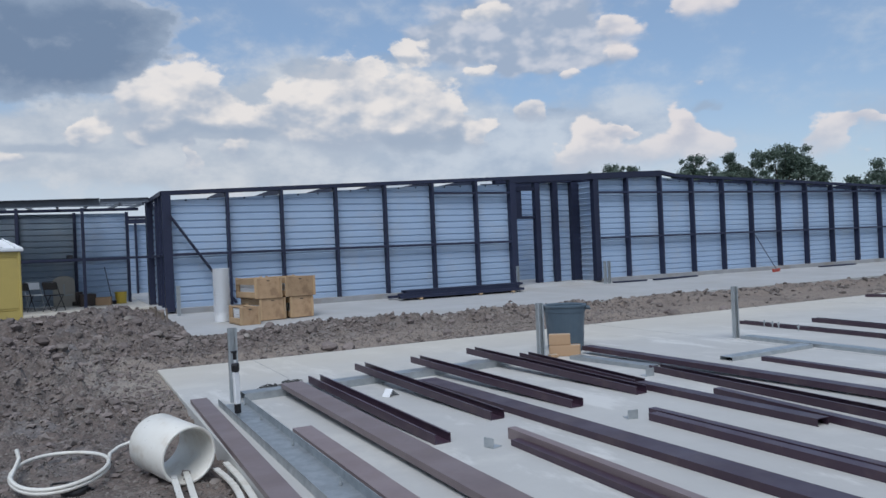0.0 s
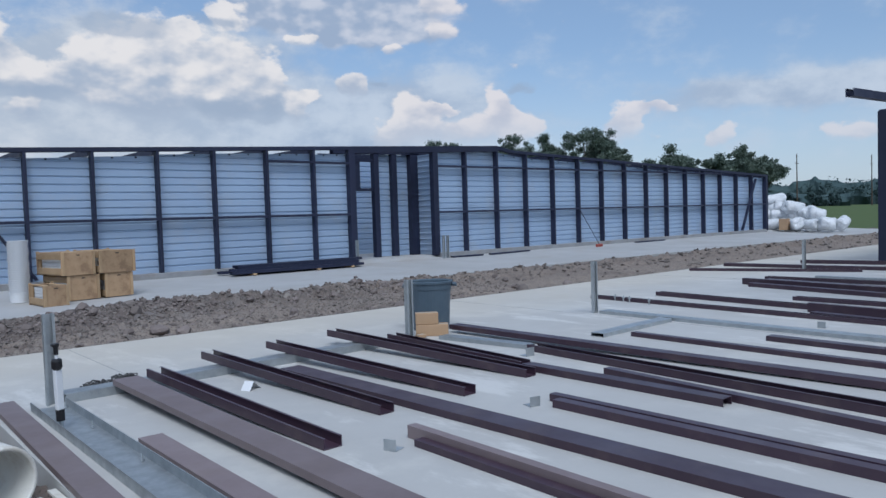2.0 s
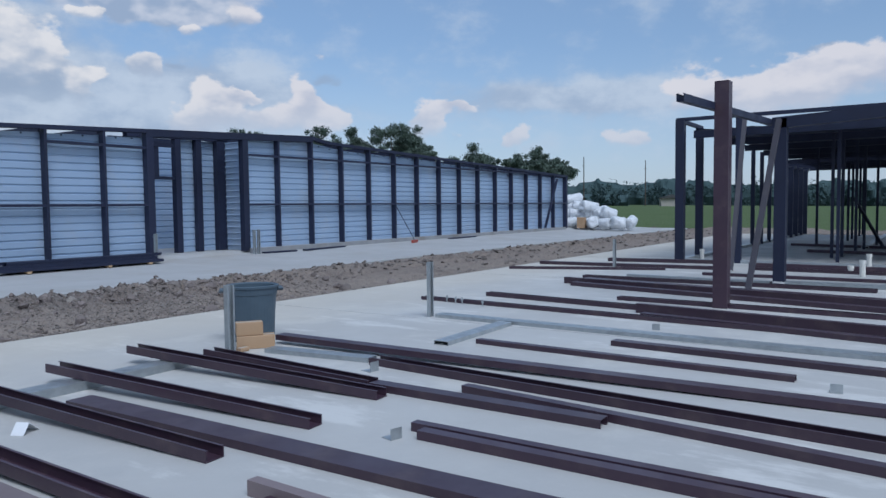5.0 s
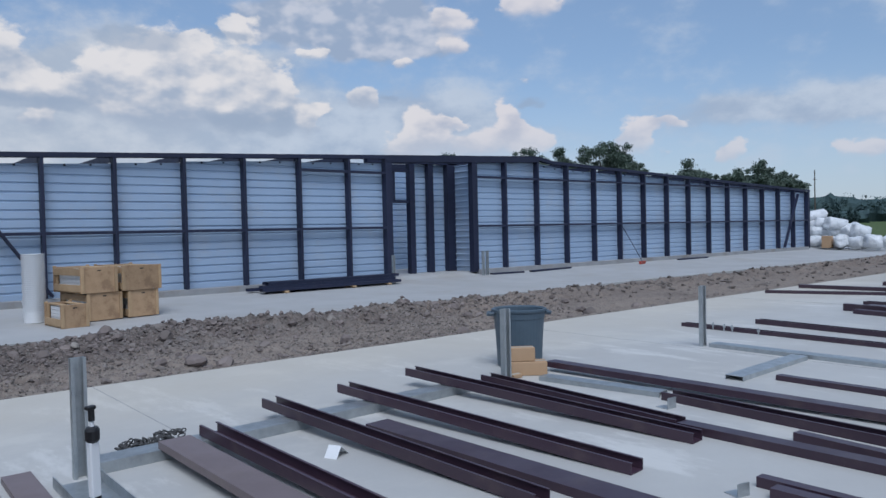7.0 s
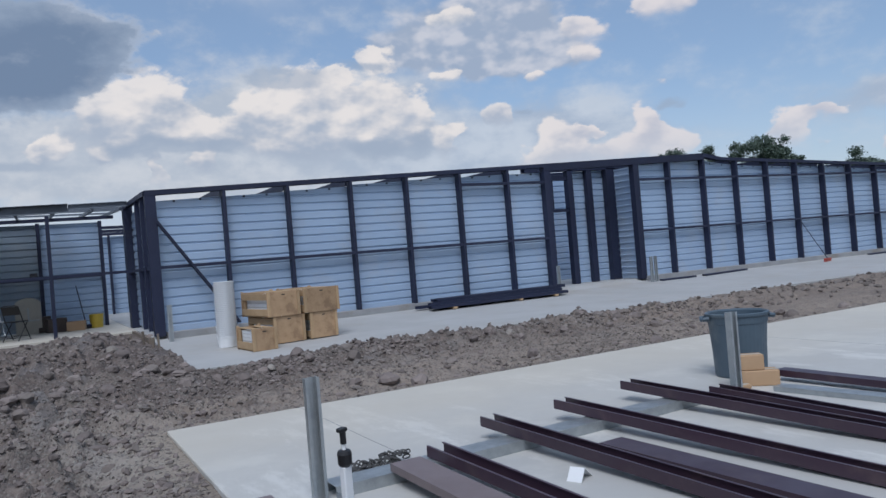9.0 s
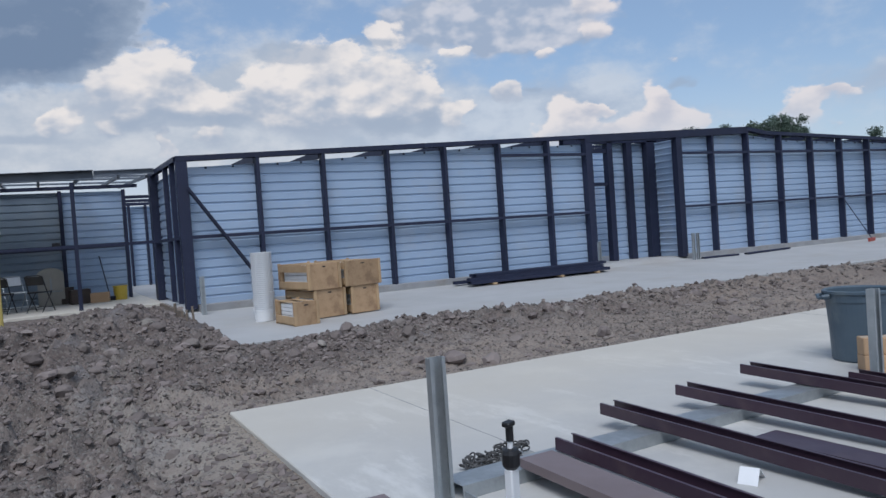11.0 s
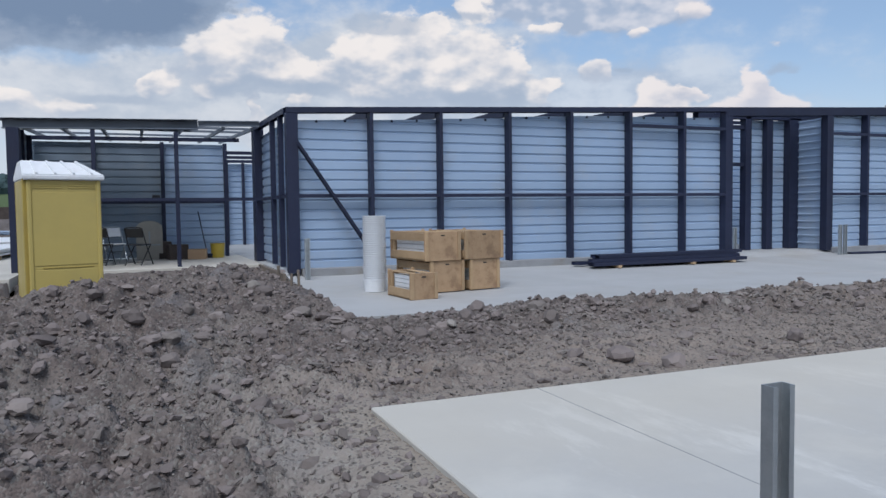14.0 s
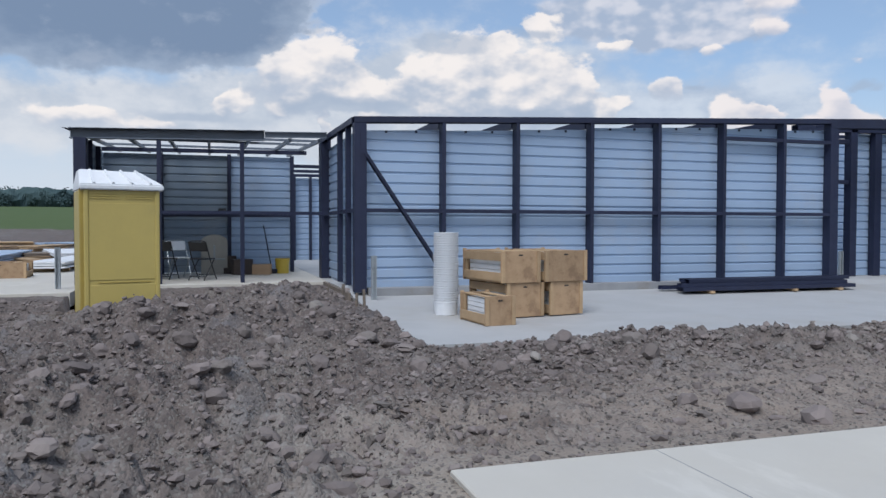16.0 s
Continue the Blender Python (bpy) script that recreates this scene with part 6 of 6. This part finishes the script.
for i in range(16):
    x, y = rp.uniform(-8.5, -3.2), rp.uniform(31.5, 47)
    panel_pack(x, y, float(terrain(x, y)) - 0.04, rp.uniform(0.5, 1.3), rp.uniform(1.5, 4.0), rp.uniform(0.08, 0.3), rp.uniform(-60, 60), "short pack of white metal offcuts on the rough ground", rp.choice((M_SHEET, M_LUMBER, M_OLDWOOD, M_PLY)))
crate(-4.15, 25.6, 0.226, 1.05, 0.85, 0.34, 3, "low wooden crate with white bags beside the panel packs", 1)
crate(-5.5, 25.2, 0.226, 0.95, 0.85, 0.38, -4, "wooden crate with white wrapped goods", 1)
for i, (x, y, s) in enumerate(((-8.6, 66, .8), (-7.4, 66.5, .8), (-9.4, 120, 1.5))):
    carton(x, y, float(terrain(x, y)) - 0.02, s, s, s * 1.05, i * 13, "dark square plastic tank on the bare ground" if i < 2 else "dark box far out in the field", material=M_CARDD)


# ---------- insulation rolls at the wall's end ----------
def roll(x, y, z, r, l, turn, tilt, seed):
    bm = bmesh.new()
    prof = [(0.001, -l / 2 + 0.03), (r * 0.45, -l / 2 - 0.01), (r * 0.88, -l / 2 + 0.01), (r, -l / 2 + 0.08), (r * 1.01, 0), (r, l / 2 - 0.08), (r * 0.88, l / 2 - 0.01), (r * 0.45, l / 2 + 0.01), (0.001, l / 2 - 0.03)]
    p2 = []
    for a, b in zip(prof, prof[1:]):
        p2 += [a, ((a[0] + b[0]) / 2, (a[1] + b[1]) / 2)]
    lathe(bm, p2 + [prof[-1]], 20, Matrix.Rotation(radians(90), 4, "X"))
    for v in bm.verts:
        n = noise.noise(v.co * 3.5 + Vector((seed * 5.0, 0, 0))) + 0.8 * noise.noise(v.co * 8.0 + Vector((0, seed * 3.0, 0)))
        v.co *= 1 + 0.11 * n
    bmesh.ops.recalc_face_normals(bm, faces=bm.faces[:])
    ob = part("insulation_roll", bm, M_WRAP, smooth=True)
    ob.matrix_world = pose(x, y, z, tilt, 0, turn)
    tagged(ob, label="white plastic wrapped insulation roll in an untidy heap", category="insulation roll", group="insulation rolls")


rs_ = random.Random(9)
k = 0
for row, n, z in ((0, 7, 0.50), (1, 5, 0.98), (2, 3, 1.42), (3, 1, 1.85)):
    for i in range(n):
        k += 1
        roll(41.0 + 0.22 * row + rs_.uniform(-0.25, 0.25), 20.75 - i * 0.66 - row * 0.12 + rs_.uniform(-0.10, 0.10), z + rs_.uniform(-0.06, 0.06), 0.33 * rs_.uniform(0.9, 1.12), rs_.uniform(0.8, 1.15), 60 + rs_.uniform(-45, 45), rs_.uniform(-22, 22), k)
for i in range(5):
    roll(39.95 + rs_.uniform(-0.2, 0.2), 19.9 - i * 0.72, 0.50, rs_.uniform(0.24, 0.34), rs_.uniform(0.6, 0.95), 20 + 50 * i, rs_.uniform(-15, 25), 40 + i)
bm = bmesh.new()
box(bm, -0.22, 0.22, -0.22, 0.22, 0, 0.60, bev=0.01)
ob = tagged(part("cardboard_box", bm, M_CARD), label="tall brown cardboard box at the end of the wall", category="cardboard box")
ob.matrix_world = pose(39.6, 19.0, 0.21, 0, 0, 10)


# ---------- plumbing stubs ----------
def stub(x, y, h, r=0.055):
    bm = bmesh.new()
    lathe(bm, [(r * 0.85, 0), (r, 0), (r, h - 0.07), (r * 1.15, h - 0.068), (r * 1.15, h), (r * 0.9, h), (r * 0.85, 0.02)], 20)
    ob = part("pipe_stub", bm, M_PVC, smooth=False)
    ob.matrix_world = pose(x, y, 0.001)
    tagged(ob, label="short white plastic drain pipe standing up from the slab", category="pipe", group="drain pipe stubs")


for x, y, h in ((20.06, 3.5, .32), (17.7, 3.44, .34), (18.8, 3.75, .14), (21.2, 7.5, .28)):
    stub(x, y, h)


# ---------- trees ----------
def leaves_mesh(cent, rad, n, size, rs, sq=0.8):
    """Small leaf clumps as crossed triangles around cluster centres."""
    cent, rad = np.array(cent), np.array(rad)
    w = rad ** 2 / np.sum(rad ** 2)
    idx = rs.choice(len(cent), n, p=w)
    d = rs.normal(size=(n, 3))
    d /= np.linalg.norm(d, axis=1)[:, None]
    fill = rs.uniform(0.0, 1.0, n) ** 0.6 * (1 + 0.22 * rs.normal(size=n))
    p = cent[idx] + d * (rad[idx] * fill)[:, None] * np.array([1, 1, sq])
    s = size * rs.uniform(0.5, 1.3, n)
    a = rs.normal(size=(n, 3, 3))
    a /= np.linalg.norm(a, axis=2)[..., None]
    return (p[:, None, :] + a * s[:, None, None]).reshape(-1, 3)


def tri_object(name, P, material, parent=None, kind=""):
    n = len(P) // 3
    me = bpy.data.meshes.new(name)
    me.vertices.add(len(P)), me.loops.add(len(P)), me.polygons.add(n)
    me.vertices.foreach_set("co", P.astype(np.float32).ravel())
    me.loops.foreach_set("vertex_index", np.arange(len(P), dtype=np.int32))
    me.polygons.foreach_set("loop_start", np.arange(0, len(P), 3, dtype=np.int32))
    me.update(calc_edges=True)
    me.materials.append(material)
    ob = new(name, me)
    ob.parent = parent
    return tagged(ob, kind=kind)


def tree(az, dist, top, width, seed, base=-0.3):
    rs = np.random.RandomState(seed)
    x, y = dist * math.sin(radians(az)), 2 + dist * math.cos(radians(az))
    base = float(terrain(x, y)) - 0.2
    root = tagged(empty("tree", pose(x, y, base)), label="broad dark green oak tree at the edge of the field", category="tree", group="oak trees")
    H = top - base
    bm = bmesh.new()
    cyl(bm, (0, 0, -0.2), (0.15, 0.1, H * 0.45), 0.45, 0.28, 10)
    cents, rads = [], []
    for i in range(16):
        a = i * 2.4 + rs.uniform(-0.4, 0.4)
        r = width * rs.uniform(0.10, 0.44)
        z = H * rs.uniform(0.42, 0.86 - 0.22 * (r / width / 0.44) ** 2)
        e = (r * math.cos(a), r * math.sin(a), z)
        cyl(bm, (0.1, 0.05, H * rs.uniform(0.25, 0.45)), e, 0.16, 0.05, 7)
        cents.append(e), rads.append(width * rs.uniform(0.11, 0.18))
        for k in range(3):
            e2 = (e[0] + rs.uniform(-1.7, 1.7), e[1] + rs.uniform(-1.7, 1.7), min(z + rs.uniform(-0.05, 0.12) * H, H * 0.92))
            cents.append(e2), rads.append(width * rs.uniform(0.04, 0.10))
    cents.append((0.2, 0, H * 0.86)), rads.append(width * 0.13)
    part("trunk", bm, M_BARK, root)
    tri_object("crown", leaves_mesh(cents, rads, 26000, 0.24, rs), M_LEAF, root)


for i, (az, d, top, wd) in enumerate(((40.4, 150, 18.2, 9), (42.2, 152, 17.6, 8), (46.9, 150, 19.0, 9.5), (48.9, 151, 18.8, 9.5), (52.3, 150, 19.6, 11), (54.0, 152, 17.2, 8),
                                      (58.3, 150, 15.2, 9.5), (61.7, 150, 12.8, 7), (63.1, 148, 13.6, 8), (64.6, 150, 11.4, 7))):
    tree(az, d, top, wd * 1.08, 20 + i)


def tree_line(name, az0, az1, dist, top, seed, n=26000):
    rs = np.random.RandomState(seed)
    cents, rads = [], []
    steps = int((az1 - az0) / 0.55)
    for i in range(steps):
        az = az0 + (az1 - az0) * i / steps + rs.uniform(-0.2, 0.2)
        for k in range(3):
            d = dist + rs.uniform(-8, 25)
            h = top * rs.uniform(0.72, 1.0)
            cents.append((d * math.sin(radians(az)), 2 + d * math.cos(radians(az)), h * (0.78, 0.48, 0.2)[k] + float(terrain(d * math.sin(radians(az)), 2 + d * math.cos(radians(az)))) - 0.5))
            rads.append(top * (0.24, 0.30, 0.28)[k] * rs.uniform(0.8, 1.2))
    P = leaves_mesh(cents, rads, n, 0.8, rs, 0.95)
    # the closed mass of crowns: humped rows from the ground up and over
    A = np.radians(np.arange(az0, az1, 0.12))
    prof = ((0.0, 0.0), (-1.5, 0.35), (-0.6, 0.62), (2.0, 0.82), (6.0, 0.90), (16.0, 0.86))
    rows = []
    for k, (back, up) in enumerate(prof):
        hum = 0.72 + 0.42 * vnoise(A * 60 + seed, A * 0 + 3.3) + 0.22 * vnoise(A * 210 + k * 1.7, A * 0 + k * 2.1)
        d = dist + 2 + back + 5.0 * vnoise(A * 120 + k * 0.6, A * 0 + seed)
        x, y = d * np.sin(A), 2 + d * np.cos(A)
        rows.append(np.stack([x, y, terrain(x, y) - 0.5 + top * up * hum], 1))
    G = np.stack(rows)
    a, b, c, d = G[:-1, :-1], G[:-1, 1:], G[1:, 1:], G[1:, :-1]
    P = np.concatenate([np.stack([a, b, c, a, c, d], 2).reshape(-1, 3), P])
    # woods take the leaf colour that has distance haze painted in
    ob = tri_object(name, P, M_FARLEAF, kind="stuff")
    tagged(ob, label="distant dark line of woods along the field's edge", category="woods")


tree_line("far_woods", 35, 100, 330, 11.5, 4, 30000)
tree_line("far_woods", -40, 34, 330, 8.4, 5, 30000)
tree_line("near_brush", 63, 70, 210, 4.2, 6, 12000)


# distance: poles, low house
def mast(az, d, h):
    x, y = d * math.sin(radians(az)), 2 + d * math.cos(radians(az))
    root = tagged(empty("utility_pole", pose(x, y, float(terrain(x, y)) - 0.2)), label="slender grey utility pole beyond the field", category="utility pole", group="utility poles")
    bm = bmesh.new()
    cyl(bm, (0, 0, 0), (0, 0, h), 0.17, 0.11, 10)
    part("pole", bm, M_BARK, root)
    bm = bmesh.new()
    box(bm, -0.9, 0.9, -0.06, 0.06, h * 0.82, h * 0.82 + 0.12)
    part("crossarm", bm, M_BARK, root)


mast(66.7, 200, 13.0)
mast(71.2, 220, 13.2)
mast(47.6, 230, 15)


def low_house():
    x, y = 235 * math.sin(radians(73.0)), 2 + 235 * math.cos(radians(73.0))
    root = tagged(empty("house", pose(x, y, float(terrain(x, y)) - 0.1, 0, 0, 20)), label="low pale house with a brown roof beyond the green field", category="house")
    bm = bmesh.new()
    box(bm, -7, 7, -3, 3, 0, 2.4)
    part("wall", bm, M_TAN, root)
    bm = bmesh.new()
    pr = [(-3.6, 2.4), (3.6, 2.4), (0, 3.6)]
    a = [bm.verts.new((-7.6, p, z)) for p, z in pr]
    b = [bm.verts.new((7.6, p, z)) for p, z in pr]
    for i in range(3):
        bm.faces.new((a[i], a[(i + 1) % 3], b[(i + 1) % 3], b[i]))
    bm.faces.new(a[::-1]), bm.faces.new(b)
    bmesh.ops.recalc_face_normals(bm, faces=bm.faces[:])
    part("roof", bm, M_RUST, root)
    for i in range(4):
        wn = bmesh.new()
        box(wn, -5.5 + i * 3.2, -4.5 + i * 3.2, -3.06, -3.01, 0.9, 2.0)
        part("window", wn, M_BLACK, root)


low_house()
